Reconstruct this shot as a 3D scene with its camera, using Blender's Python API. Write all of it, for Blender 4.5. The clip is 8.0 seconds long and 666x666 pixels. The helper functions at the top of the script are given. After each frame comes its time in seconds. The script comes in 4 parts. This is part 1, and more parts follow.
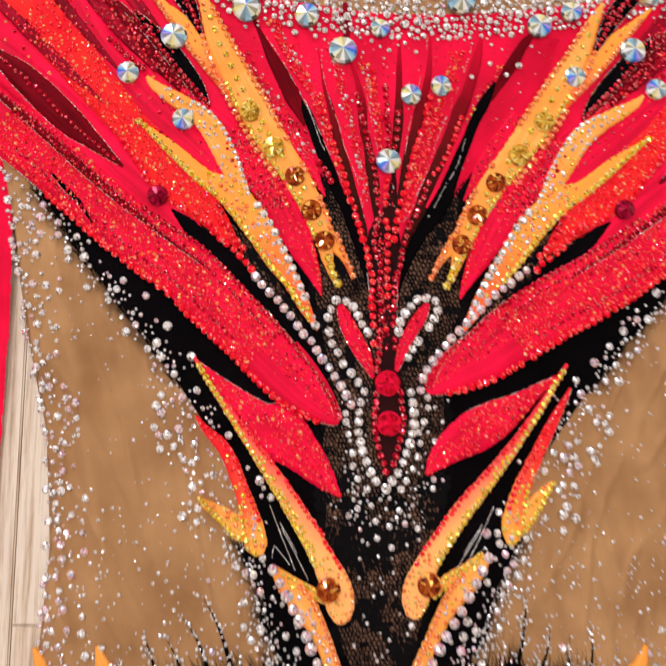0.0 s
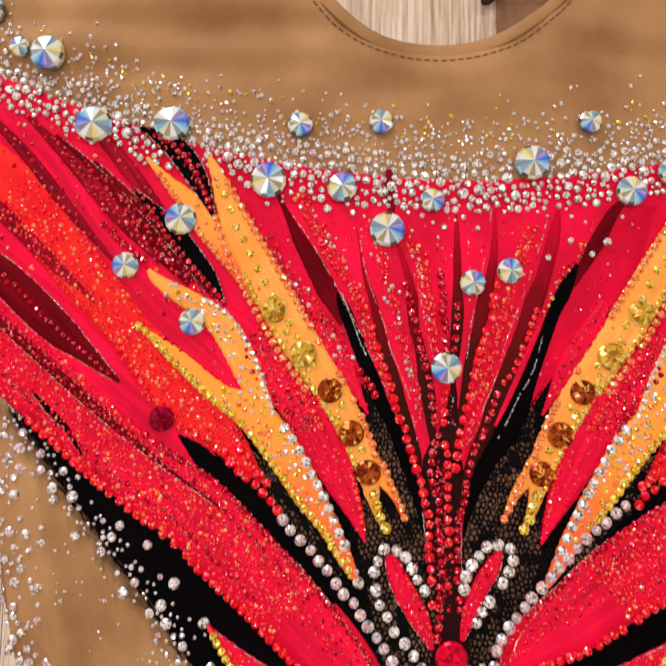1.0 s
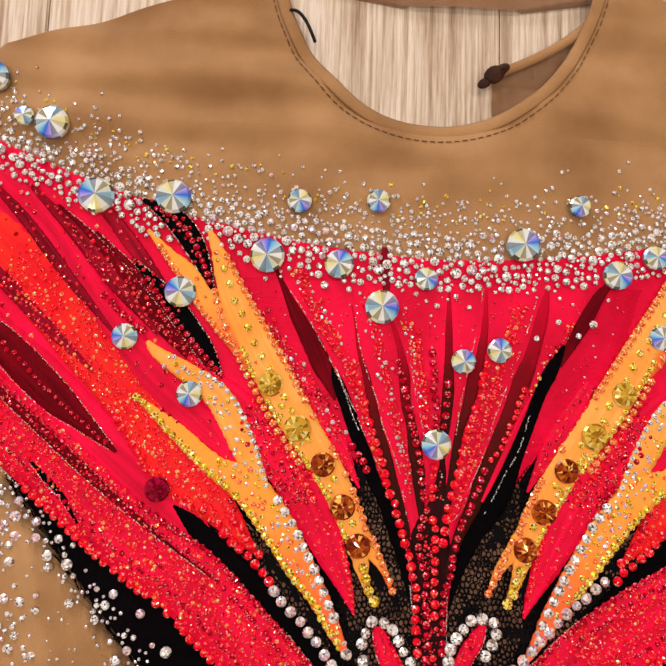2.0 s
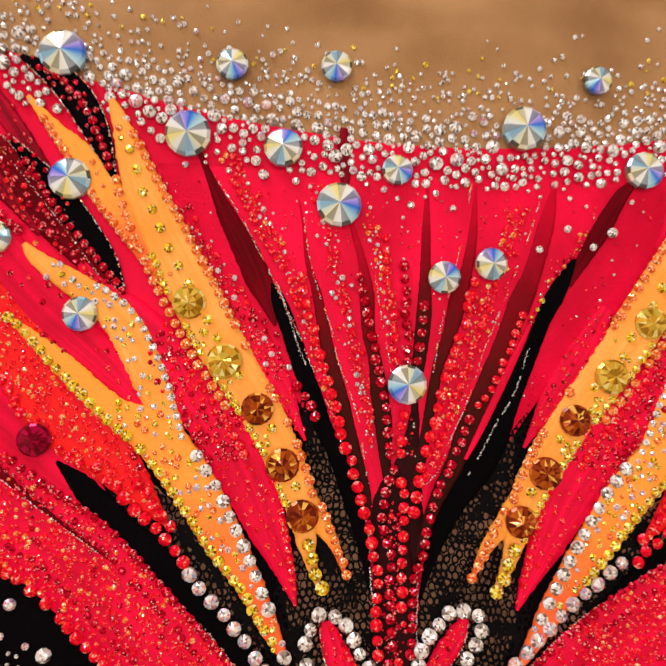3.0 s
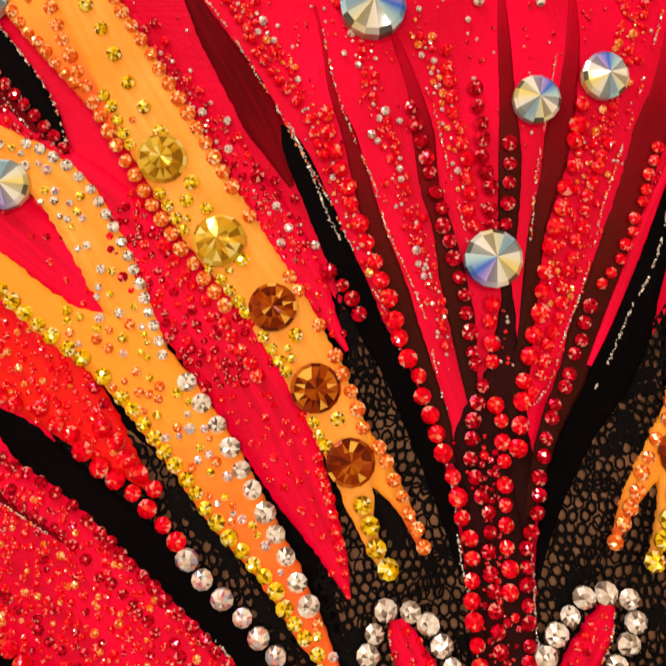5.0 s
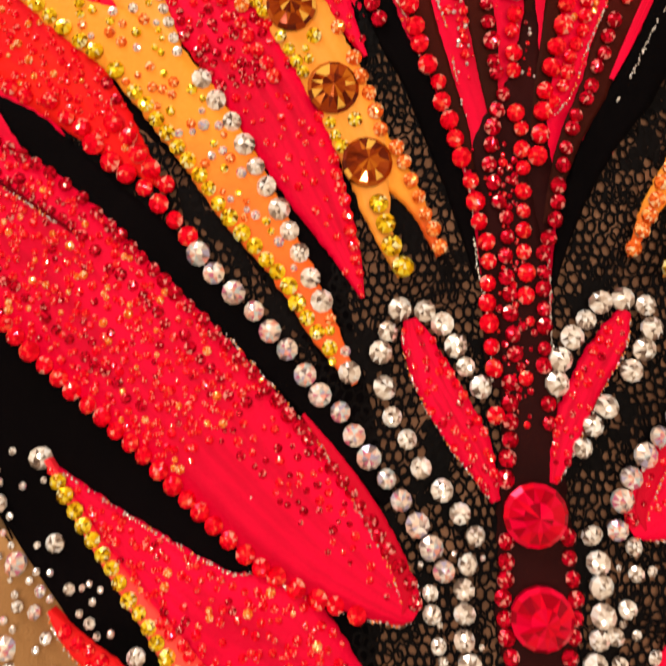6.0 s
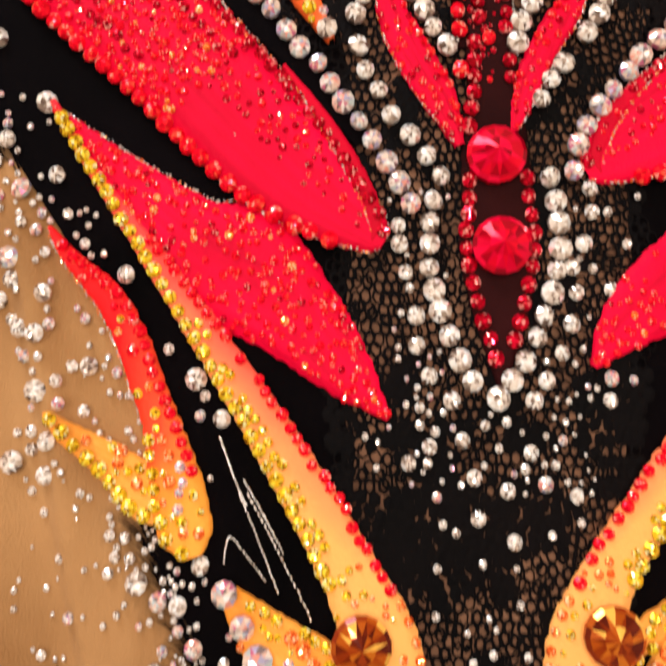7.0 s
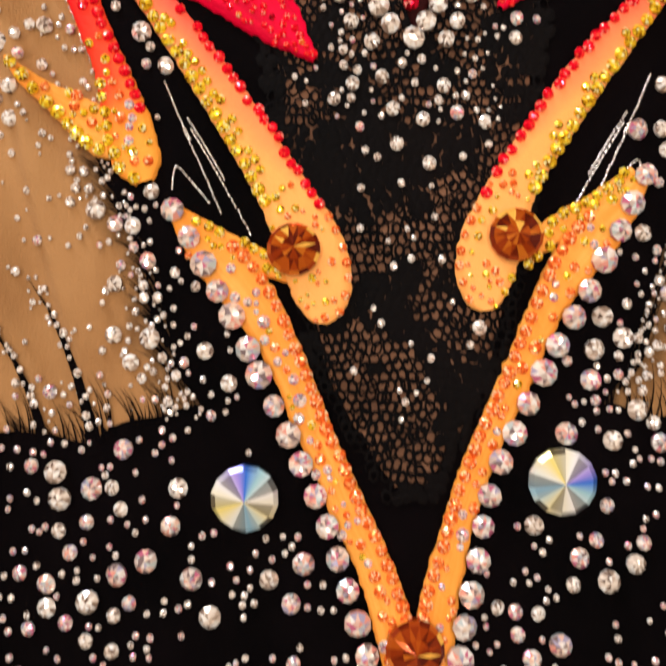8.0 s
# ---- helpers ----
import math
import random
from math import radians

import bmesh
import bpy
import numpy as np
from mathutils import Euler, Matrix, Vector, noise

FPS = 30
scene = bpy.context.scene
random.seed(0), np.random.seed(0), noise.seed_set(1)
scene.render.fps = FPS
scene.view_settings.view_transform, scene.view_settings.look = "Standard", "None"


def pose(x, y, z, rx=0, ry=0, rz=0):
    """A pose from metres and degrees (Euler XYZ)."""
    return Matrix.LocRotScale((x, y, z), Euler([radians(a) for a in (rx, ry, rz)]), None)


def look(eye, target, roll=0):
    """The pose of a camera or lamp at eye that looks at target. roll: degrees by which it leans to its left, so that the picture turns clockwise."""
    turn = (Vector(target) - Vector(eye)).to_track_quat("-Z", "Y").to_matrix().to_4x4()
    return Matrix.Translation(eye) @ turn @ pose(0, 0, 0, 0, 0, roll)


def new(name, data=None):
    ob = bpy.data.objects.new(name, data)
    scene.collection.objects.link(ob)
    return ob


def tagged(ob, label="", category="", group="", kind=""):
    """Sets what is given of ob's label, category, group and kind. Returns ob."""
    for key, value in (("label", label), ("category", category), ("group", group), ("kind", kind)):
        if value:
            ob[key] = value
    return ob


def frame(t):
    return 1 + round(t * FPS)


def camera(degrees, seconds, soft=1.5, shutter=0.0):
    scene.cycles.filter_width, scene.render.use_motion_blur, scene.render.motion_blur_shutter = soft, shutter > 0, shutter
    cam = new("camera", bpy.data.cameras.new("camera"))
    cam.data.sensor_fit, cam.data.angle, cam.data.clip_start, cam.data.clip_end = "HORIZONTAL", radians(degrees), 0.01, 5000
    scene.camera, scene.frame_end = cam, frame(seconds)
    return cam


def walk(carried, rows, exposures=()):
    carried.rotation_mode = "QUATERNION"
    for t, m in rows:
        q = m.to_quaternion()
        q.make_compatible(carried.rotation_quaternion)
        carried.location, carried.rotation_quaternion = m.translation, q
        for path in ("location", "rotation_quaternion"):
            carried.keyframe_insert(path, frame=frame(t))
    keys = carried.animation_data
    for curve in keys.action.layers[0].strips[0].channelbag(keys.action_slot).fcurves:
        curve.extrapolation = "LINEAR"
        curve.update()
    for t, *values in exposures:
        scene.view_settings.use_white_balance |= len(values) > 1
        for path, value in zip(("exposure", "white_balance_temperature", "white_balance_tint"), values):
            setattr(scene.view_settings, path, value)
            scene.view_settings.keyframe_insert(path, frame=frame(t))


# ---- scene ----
LENS, CLOTH = 54.0, 0.006          # degrees across; height of the cloth over the floor
cam = camera(LENS, 8.0, soft=1.8, shutter=0.3)
PATH = [
    (0, -0.04783, 0.06802, 0.37911, 4.42, -2.64, 1.02),
    (0.2, -0.05399, 0.09037, 0.35817, 4.79, -2.10, 1.45),
    (0.5, -0.05962, 0.12329, 0.33024, 4.89, -0.93, 1.08),
    (0.7, -0.05825, 0.15264, 0.32202, 5.72, -0.65, 0.65),
    (1, -0.05408, 0.18272, 0.31304, 6.18, -0.09, 0.51),
    (1.2, -0.05746, 0.19681, 0.31549, 6.68, -0.81, 0.24),
    (2.3, -0.06085, 0.21846, 0.32598, 5.85, -1.77, 2.09),
    (2.5, -0.05483, 0.21566, 0.30385, 5.62, -1.91, 1.51),
    (2.7, -0.05063, 0.20044, 0.27687, 5.33, -2.79, 1.91),
    (3, -0.04208, 0.19724, 0.24585, 4.78, -3.42, 2.22),
    (3.2, -0.04444, 0.19436, 0.23102, 4.12, -2.69, 1.63),
    (3.5, -0.05081, 0.18686, 0.21430, 3.89, -1.64, 0.63),
    (3.7, -0.04739, 0.18626, 0.20488, 4.03, -1.76, 0.15),
    (4, -0.04631, 0.18418, 0.18722, 4.19, -1.99, -0.34),
    (4.2, -0.04706, 0.18250, 0.17936, 4.41, -1.46, -0.78),
    (5.3, -0.04342, 0.14919, 0.15844, 5.56, -1.18, -1.40),
    (5.5, -0.04842, 0.13272, 0.15510, 5.59, -1.53, -0.59),
    (5.7, -0.04918, 0.12015, 0.15370, 4.71, -1.85, -0.46),
    (6, -0.04984, 0.09946, 0.15437, 4.27, -1.80, -0.08),
    (6.2, -0.04806, 0.08498, 0.15693, 4.02, -1.47, 0.37),
    (6.5, -0.04355, 0.05817, 0.15911, 4.56, -0.17, 0.65),
    (6.7, -0.04155, 0.04012, 0.15888, 5.18, -0.52, 0.96),
    (7, -0.03829, 0.00417, 0.15822, 7.32, -0.04, 0.94),
    (7.2, -0.03777, -0.01369, 0.15867, 6.64, -0.40, 0.75),
    (7.5, -0.03083, -0.03962, 0.15973, 5.91, -0.15, 0.01),
    (7.7, -0.02394, -0.05391, 0.16527, 4.53, 0.33, -0.45),
    (8, -0.02027, -0.07868, 0.16949, 3.49, 0.37, -0.72),
]
walk(cam, [(t, pose(x, y, z + CLOTH, rx, ry, rz)) for t, x, y, z, rx, ry, rz in PATH],
     [(0.0, 0.0, 5400, 10), (1.0, -0.12, 5600, 10), (2.5, -0.09, 5750, 10), (3.5, -0.12, 6000, 10), (4.2, -0.1, 6350, 10), (5.5, -0.05, 7500, 10), (6.0, 0.04, 6900, 10),
      (6.5, 0.18, 6400, 10), (7.0, 0.24, 6200, 10), (7.5, 0.08, 6200, 10), (8.0, 0.1, 6200, 10)])

# ---- world and lamps ----
world = bpy.data.worlds.new("world")
scene.world = world
world.use_nodes = True
world.node_tree.nodes["Background"].inputs[0].default_value = (1.0, 0.93, 0.84, 1)
world.node_tree.nodes["Background"].inputs[1].default_value = 0.05


def area(name, size, power, eye, target, colour):
    lamp = bpy.data.lights.new(name, "AREA")
    lamp.shape, lamp.size, lamp.energy, lamp.color = "DISK", size, power, colour
    ob = new(name, lamp)
    ob.matrix_world = look(eye, target)
    return ob


# unseen ceiling spots, added for sparkle on the stones; powers tuned by area
for x, y, power in ((-0.75, 0.9, 11), (0.15, 1.0, 8), (0.9, 0.7, 11), (-0.9, -0.4, 14), (0.1, -0.75, 7), (1.0, -0.5, 8)):
    area("unseen_downlight", 0.11, power, (x, y, 2.46), (x * 0.6, y * 0.6, 0), (1.0, 0.91, 0.8))
# cool side lamp with no known source, added to bring out the folds
area("added_side_light", 1.08, 46, (-1.25, 2.49, 1.2), (0, 0.15, 0), (0.95, 0.96, 1.0))

# ---- materials ----


def material(name, colour=(0.5, 0.5, 0.5), rough=0.5, metal=0.0):
    m = bpy.data.materials.new(name)
    m.use_nodes = True
    b = m.node_tree.nodes["Principled BSDF"]
    b.inputs["Base Color"].default_value = (*colour, 1)
    b.inputs["Roughness"].default_value = rough
    b.inputs["Metallic"].default_value = metal
    b.inputs["Specular IOR Level"].default_value = 0.5 if metal else 0.12
    return m, m.node_tree.nodes, m.node_tree.links, b


def ramp(nodes, stops, step=False):
    r = nodes.new("ShaderNodeValToRGB")
    e = r.color_ramp.elements
    while len(e) < len(stops):
        e.new(0.5)
    for k, (at, c) in enumerate(stops):
        e[k].position, e[k].color = at, (*c, 1)
    if step:
        r.color_ramp.interpolation = "CONSTANT"
    return r


def noise_node(nodes, links, scale, detail=3.0, stretch=(1, 1, 1)):
    co, mp, n = nodes.new("ShaderNodeTexCoord"), nodes.new("ShaderNodeMapping"), nodes.new("ShaderNodeTexNoise")
    mp.inputs["Scale"].default_value = stretch
    n.inputs["Scale"].default_value, n.inputs["Detail"].default_value = scale, detail
    links.new(co.outputs["Object"], mp.inputs["Vector"])
    links.new(mp.outputs["Vector"], n.inputs["Vector"])
    return n


def bump(nodes, links, b, height, strength, distance):
    p = nodes.new("ShaderNodeBump")
    p.inputs["Strength"].default_value, p.inputs["Distance"].default_value = strength, distance
    links.new(height, p.inputs["Height"])
    links.new(p.outputs["Normal"], b.inputs["Normal"])
    return p


def cloth(name, dark, light, rough, grain=900, big=28, sheen=0.0, relief=0.5, gloss=0.12, streak=None):
    m, n, l, b = material(name, light, rough)
    b.inputs["Specular IOR Level"].default_value = gloss
    a = noise_node(n, l, big, 4)
    r = ramp(n, [(0.3, dark), (0.7, light)])
    l.new(a.outputs["Fac"], r.inputs["Fac"])
    out = r.outputs["Color"]
    if streak:                                   # brushed streaks that run along the piece
        uv, mp, k = n.new("ShaderNodeUVMap"), n.new("ShaderNodeMapping"), n.new("ShaderNodeTexNoise")
        uv.uv_map = "UVMap"
        mp.inputs["Scale"].default_value = (1.6, 4.5, 1)
        k.inputs["Scale"].default_value, k.inputs["Detail"].default_value = 1.6, 5
        off, obj = n.new("ShaderNodeVectorMath"), n.new("ShaderNodeObjectInfo")
        off.operation = "ADD"
        l.new(uv.outputs["UV"], mp.inputs["Vector"])
        l.new(mp.outputs["Vector"], off.inputs[0])
        l.new(obj.outputs["Random"], off.inputs[1])
        l.new(off.outputs["Vector"], k.inputs["Vector"])
        f = ramp(n, [(0.38, (1, 1, 1)), (0.75, (0.15, 0.15, 0.15))])
        l.new(k.outputs["Fac"], f.inputs["Fac"])
        mx = n.new("ShaderNodeMix")
        mx.data_type = "RGBA"
        l.new(f.outputs["Color"], mx.inputs[0])
        mx.inputs[6].default_value = (*streak, 1)
        l.new(out, mx.inputs[7])
        out = mx.outputs[2]
    l.new(out, b.inputs["Base Color"])
    g = noise_node(n, l, grain, 2)
    bump(n, l, b, g.outputs["Fac"], relief, 0.0004)
    b.inputs["Sheen Weight"].default_value = sheen
    return m


def fade(name, stops, rough, across=0.35):
    """Cloth dyed in a gradient along the piece (U) and a little across it (V)."""
    m, n, l, b = material(name, stops[0][1], rough)
    uv, sep = n.new("ShaderNodeUVMap"), n.new("ShaderNodeSeparateXYZ")
    uv.uv_map = "UVMap"
    l.new(uv.outputs["UV"], sep.inputs["Vector"])
    a = noise_node(n, l, 60, 3)
    mix = n.new("ShaderNodeMath")
    mix.operation = "MULTIPLY_ADD"
    mix.inputs[1].default_value = across
    l.new(sep.outputs["Y"], mix.inputs[0])
    l.new(sep.outputs["X"], mix.inputs[2])
    add = n.new("ShaderNodeMath")
    add.operation = "MULTIPLY_ADD"
    add.inputs[1].default_value = 0.25
    l.new(a.outputs["Fac"], add.inputs[0])
    l.new(mix.outputs[0], add.inputs[2])
    r = ramp(n, stops)
    l.new(add.outputs[0], r.inputs["Fac"])
    l.new(r.outputs["Color"], b.inputs["Base Color"])
    g = noise_node(n, l, 900, 2)
    bump(n, l, b, g.outputs["Fac"], 0.5, 0.0004)
    return m


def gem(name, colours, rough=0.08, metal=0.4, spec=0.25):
    """Foil-backed cut stone: random light and dark facet tints paint in reflections and glints."""
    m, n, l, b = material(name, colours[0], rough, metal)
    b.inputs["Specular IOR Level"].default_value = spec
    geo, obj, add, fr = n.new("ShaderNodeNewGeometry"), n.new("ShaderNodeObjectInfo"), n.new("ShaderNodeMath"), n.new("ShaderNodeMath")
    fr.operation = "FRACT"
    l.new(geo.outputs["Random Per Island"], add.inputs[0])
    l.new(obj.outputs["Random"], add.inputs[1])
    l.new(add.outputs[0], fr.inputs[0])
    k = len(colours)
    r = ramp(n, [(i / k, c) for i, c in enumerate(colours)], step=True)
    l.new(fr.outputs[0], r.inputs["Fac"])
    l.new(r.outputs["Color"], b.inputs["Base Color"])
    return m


def rainbow(name):
    """Coated clear crystal: coating hues turn round the stone, reflections painted in as lighter and darker facets."""
    m, n, l, b = material(name, (0.8, 0.8, 0.8), 0.05, 0.3)
    co, gr, geo, mx = n.new("ShaderNodeTexCoord"), n.new("ShaderNodeTexGradient"), n.new("ShaderNodeNewGeometry"), n.new("ShaderNodeMix")
    gr.gradient_type = "RADIAL"
    l.new(co.outputs["Object"], gr.inputs["Vector"])
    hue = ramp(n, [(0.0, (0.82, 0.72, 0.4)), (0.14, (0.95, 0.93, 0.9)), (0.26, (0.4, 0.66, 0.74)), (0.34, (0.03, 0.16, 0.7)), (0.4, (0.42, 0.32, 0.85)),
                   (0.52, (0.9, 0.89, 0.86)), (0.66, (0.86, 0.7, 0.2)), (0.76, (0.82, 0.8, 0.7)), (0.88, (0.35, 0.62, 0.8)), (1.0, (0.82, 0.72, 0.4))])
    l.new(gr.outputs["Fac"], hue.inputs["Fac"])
    # bright and dark facet reflections, put into the base colour at random
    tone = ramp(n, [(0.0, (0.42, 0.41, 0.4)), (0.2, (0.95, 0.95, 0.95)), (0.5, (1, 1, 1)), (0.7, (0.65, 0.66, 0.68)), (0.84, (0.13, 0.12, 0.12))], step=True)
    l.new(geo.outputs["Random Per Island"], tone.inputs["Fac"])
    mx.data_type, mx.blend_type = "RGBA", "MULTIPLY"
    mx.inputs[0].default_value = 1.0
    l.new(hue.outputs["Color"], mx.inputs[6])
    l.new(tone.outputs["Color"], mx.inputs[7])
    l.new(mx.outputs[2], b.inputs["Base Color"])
    return m


NUDE = cloth("nude_mesh_cloth", (0.27, 0.126, 0.043), (0.43, 0.222, 0.085), 0.75, 1600, 22, 0.05, 0.8)
SHEER = cloth("sheer_tan_mesh", (0.2, 0.09, 0.035), (0.28, 0.13, 0.05), 0.75, 1600, 30)
SHEER.node_tree.nodes["Principled BSDF"].inputs["Alpha"].default_value = 0.72
RED = cloth("red_satin", (0.62, 0.001, 0.026), (0.9, 0.002, 0.045), 0.5, 1100, 32, 0.0, gloss=0.05, streak=(0.42, 0.001, 0.016))
ORANGE_RED = cloth("orange_red_satin", (0.72, 0.004, 0.008), (0.88, 0.025, 0.01), 0.5, 1100, 45, gloss=0.05, streak=(0.6, 0.002, 0.015))
CRIMSON = cloth("crimson_cloth", (0.16, 0.001, 0.006), (0.44, 0.002, 0.02), 0.5, gloss=0.04, streak=(0.05, 0.0006, 0.003))
WINE = cloth("wine_red_satin", (0.4, 0.001, 0.012), (0.62, 0.0015, 0.024), 0.5, gloss=0.05)
BODY = cloth("dark_brown_cloth", (0.012, 0.003, 0.003), (0.03, 0.005, 0.005), 0.6, gloss=0.02)
MAROON = cloth("maroon_cloth", (0.1, 0.001, 0.004), (0.18, 0.0015, 0.006), 0.6, gloss=0.02, streak=(0.06, 0.001, 0.002))
BLACK = cloth("black_velvet", (0.0008, 0.0005, 0.0006), (0.0025, 0.0014, 0.0018), 0.85, relief=0.3, gloss=0.03)
YELLOW = cloth("golden_satin", (0.8, 0.28, 0.03), (0.88, 0.4, 0.08), 0.5, 1000, 50, streak=(0.85, 0.26, 0.02))
LINING = cloth("brown_lining", (0.085, 0.038, 0.02), (0.23, 0.11, 0.06), 0.7, 900, 90)
SPRAY, sn, sl, sb = material("sprayed_black_dye", (0.012, 0.009, 0.008), 0.8)
suv, ssep, sadd = sn.new("ShaderNodeUVMap"), sn.new("ShaderNodeSeparateXYZ"), sn.new("ShaderNodeMath")
suv.uv_map, sadd.operation = "UVMap", "ADD"
sgrain, sfade = noise_node(sn, sl, 260, 4, (1, 0.3, 1)), ramp(sn, [(0.4, (0.55, 0.55, 0.55)), (0.72, (0.2, 0.2, 0.2)), (1.3 / 1.4, (0, 0, 0))])
sl.new(suv.outputs["UV"], ssep.inputs["Vector"])
sl.new(ssep.outputs["X"], sadd.inputs[0])
sl.new(sgrain.outputs["Fac"], sadd.inputs[1])
shalf = sn.new("ShaderNodeMath")
shalf.operation = "MULTIPLY"
shalf.inputs[1].default_value = 0.7
sl.new(sadd.outputs[0], shalf.inputs[0])
sl.new(shalf.outputs[0], sfade.inputs["Fac"])
sl.new(sfade.outputs["Color"], sb.inputs["Alpha"])
NET = cloth("black_lace", (0.001, 0.0006, 0.0006), (0.003, 0.0016, 0.0016), 0.7, gloss=0.06)
STRIPE = fade("maroon_to_brown_cloth", [(0.14, (0.5, 0.001, 0.018)), (0.42, (0.19, 0.0015, 0.006)), (0.75, (0.05, 0.005, 0.003)), (1.0, (0.028, 0.005, 0.003))], 0.6, 0.0)
STRIPE.node_tree.nodes["Principled BSDF"].inputs["Specular IOR Level"].default_value = 0.03
FLAME = fade("flame_dyed_satin", [(0.35, (0.78, 0.01, 0.012)), (0.65, (0.86, 0.07, 0.02)), (0.9, (0.9, 0.3, 0.03)), (1.0, (0.9, 0.34, 0.04))], 0.5, -0.2)
LONGFLAME = fade("coral_dyed_satin", [(0.3, (0.86, 0.02, 0.035)), (0.62, (0.9, 0.1, 0.06)), (0.9, (0.93, 0.3, 0.09)), (1.0, (0.93, 0.4, 0.1))], 0.5, 0.3)
GOLDTIP = fade("gold_dyed_satin", [(0.15, (0.86, 0.3, 0.025)), (0.7, (0.88, 0.3, 0.03)), (1.0, (0.85, 0.12, 0.02))], 0.5, 0.1)
# stone palettes: own colour plus painted dark facets and pale glints
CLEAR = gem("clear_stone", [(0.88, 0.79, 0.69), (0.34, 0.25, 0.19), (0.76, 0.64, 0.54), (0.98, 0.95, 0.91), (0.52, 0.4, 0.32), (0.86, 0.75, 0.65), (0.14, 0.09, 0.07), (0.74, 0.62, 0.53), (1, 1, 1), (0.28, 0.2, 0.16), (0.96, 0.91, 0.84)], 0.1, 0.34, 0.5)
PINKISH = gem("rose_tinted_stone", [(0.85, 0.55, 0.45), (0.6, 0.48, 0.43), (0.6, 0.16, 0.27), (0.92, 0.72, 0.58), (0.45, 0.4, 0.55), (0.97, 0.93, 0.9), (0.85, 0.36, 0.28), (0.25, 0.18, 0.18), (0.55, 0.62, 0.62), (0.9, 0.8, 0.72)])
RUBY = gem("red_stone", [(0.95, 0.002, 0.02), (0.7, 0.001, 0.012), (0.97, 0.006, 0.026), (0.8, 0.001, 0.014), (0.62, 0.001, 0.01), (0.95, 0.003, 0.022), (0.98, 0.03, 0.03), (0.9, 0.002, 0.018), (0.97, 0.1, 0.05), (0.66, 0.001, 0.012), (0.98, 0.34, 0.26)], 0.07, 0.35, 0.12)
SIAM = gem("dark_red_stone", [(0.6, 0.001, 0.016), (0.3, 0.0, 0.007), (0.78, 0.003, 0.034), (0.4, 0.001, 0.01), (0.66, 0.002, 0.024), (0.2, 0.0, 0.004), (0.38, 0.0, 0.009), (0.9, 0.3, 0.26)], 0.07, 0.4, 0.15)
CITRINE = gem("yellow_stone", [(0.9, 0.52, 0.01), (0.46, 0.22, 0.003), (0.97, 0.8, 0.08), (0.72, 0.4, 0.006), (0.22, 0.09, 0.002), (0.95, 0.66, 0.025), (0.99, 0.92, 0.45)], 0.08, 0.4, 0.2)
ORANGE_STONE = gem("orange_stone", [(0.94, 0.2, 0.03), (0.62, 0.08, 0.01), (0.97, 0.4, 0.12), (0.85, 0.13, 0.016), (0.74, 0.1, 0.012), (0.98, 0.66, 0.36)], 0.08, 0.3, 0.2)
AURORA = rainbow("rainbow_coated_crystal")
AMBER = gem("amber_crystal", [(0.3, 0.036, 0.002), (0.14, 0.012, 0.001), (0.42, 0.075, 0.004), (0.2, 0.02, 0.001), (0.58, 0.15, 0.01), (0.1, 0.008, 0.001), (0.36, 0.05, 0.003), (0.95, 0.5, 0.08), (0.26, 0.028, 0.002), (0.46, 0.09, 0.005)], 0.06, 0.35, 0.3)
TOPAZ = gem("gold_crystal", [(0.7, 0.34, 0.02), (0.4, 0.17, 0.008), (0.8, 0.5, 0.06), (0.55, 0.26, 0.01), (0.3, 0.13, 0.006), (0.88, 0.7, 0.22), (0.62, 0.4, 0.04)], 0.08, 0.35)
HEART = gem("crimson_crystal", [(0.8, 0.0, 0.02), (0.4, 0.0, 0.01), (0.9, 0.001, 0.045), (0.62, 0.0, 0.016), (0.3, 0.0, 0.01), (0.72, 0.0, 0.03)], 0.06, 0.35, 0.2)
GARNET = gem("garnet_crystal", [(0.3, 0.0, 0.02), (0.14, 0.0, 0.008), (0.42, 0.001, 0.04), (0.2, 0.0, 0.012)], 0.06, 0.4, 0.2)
PAINT = cloth("warm_white_paint", (0.62, 0.57, 0.5), (0.68, 0.63, 0.56), 0.8, 300, 3)
STITCH = material("brown_stitching", (0.12, 0.055, 0.025), 0.8)[0]
BROWN = cloth("dark_brown_binding", (0.02, 0.007, 0.003), (0.07, 0.026, 0.012), 0.75, 1400, 160)
DARK = material("black_elastic", (0.01, 0.008, 0.008), 0.5)[0]
SILVER = material("silver_thread", (0.75, 0.7, 0.65), 0.25, 1.0)[0]


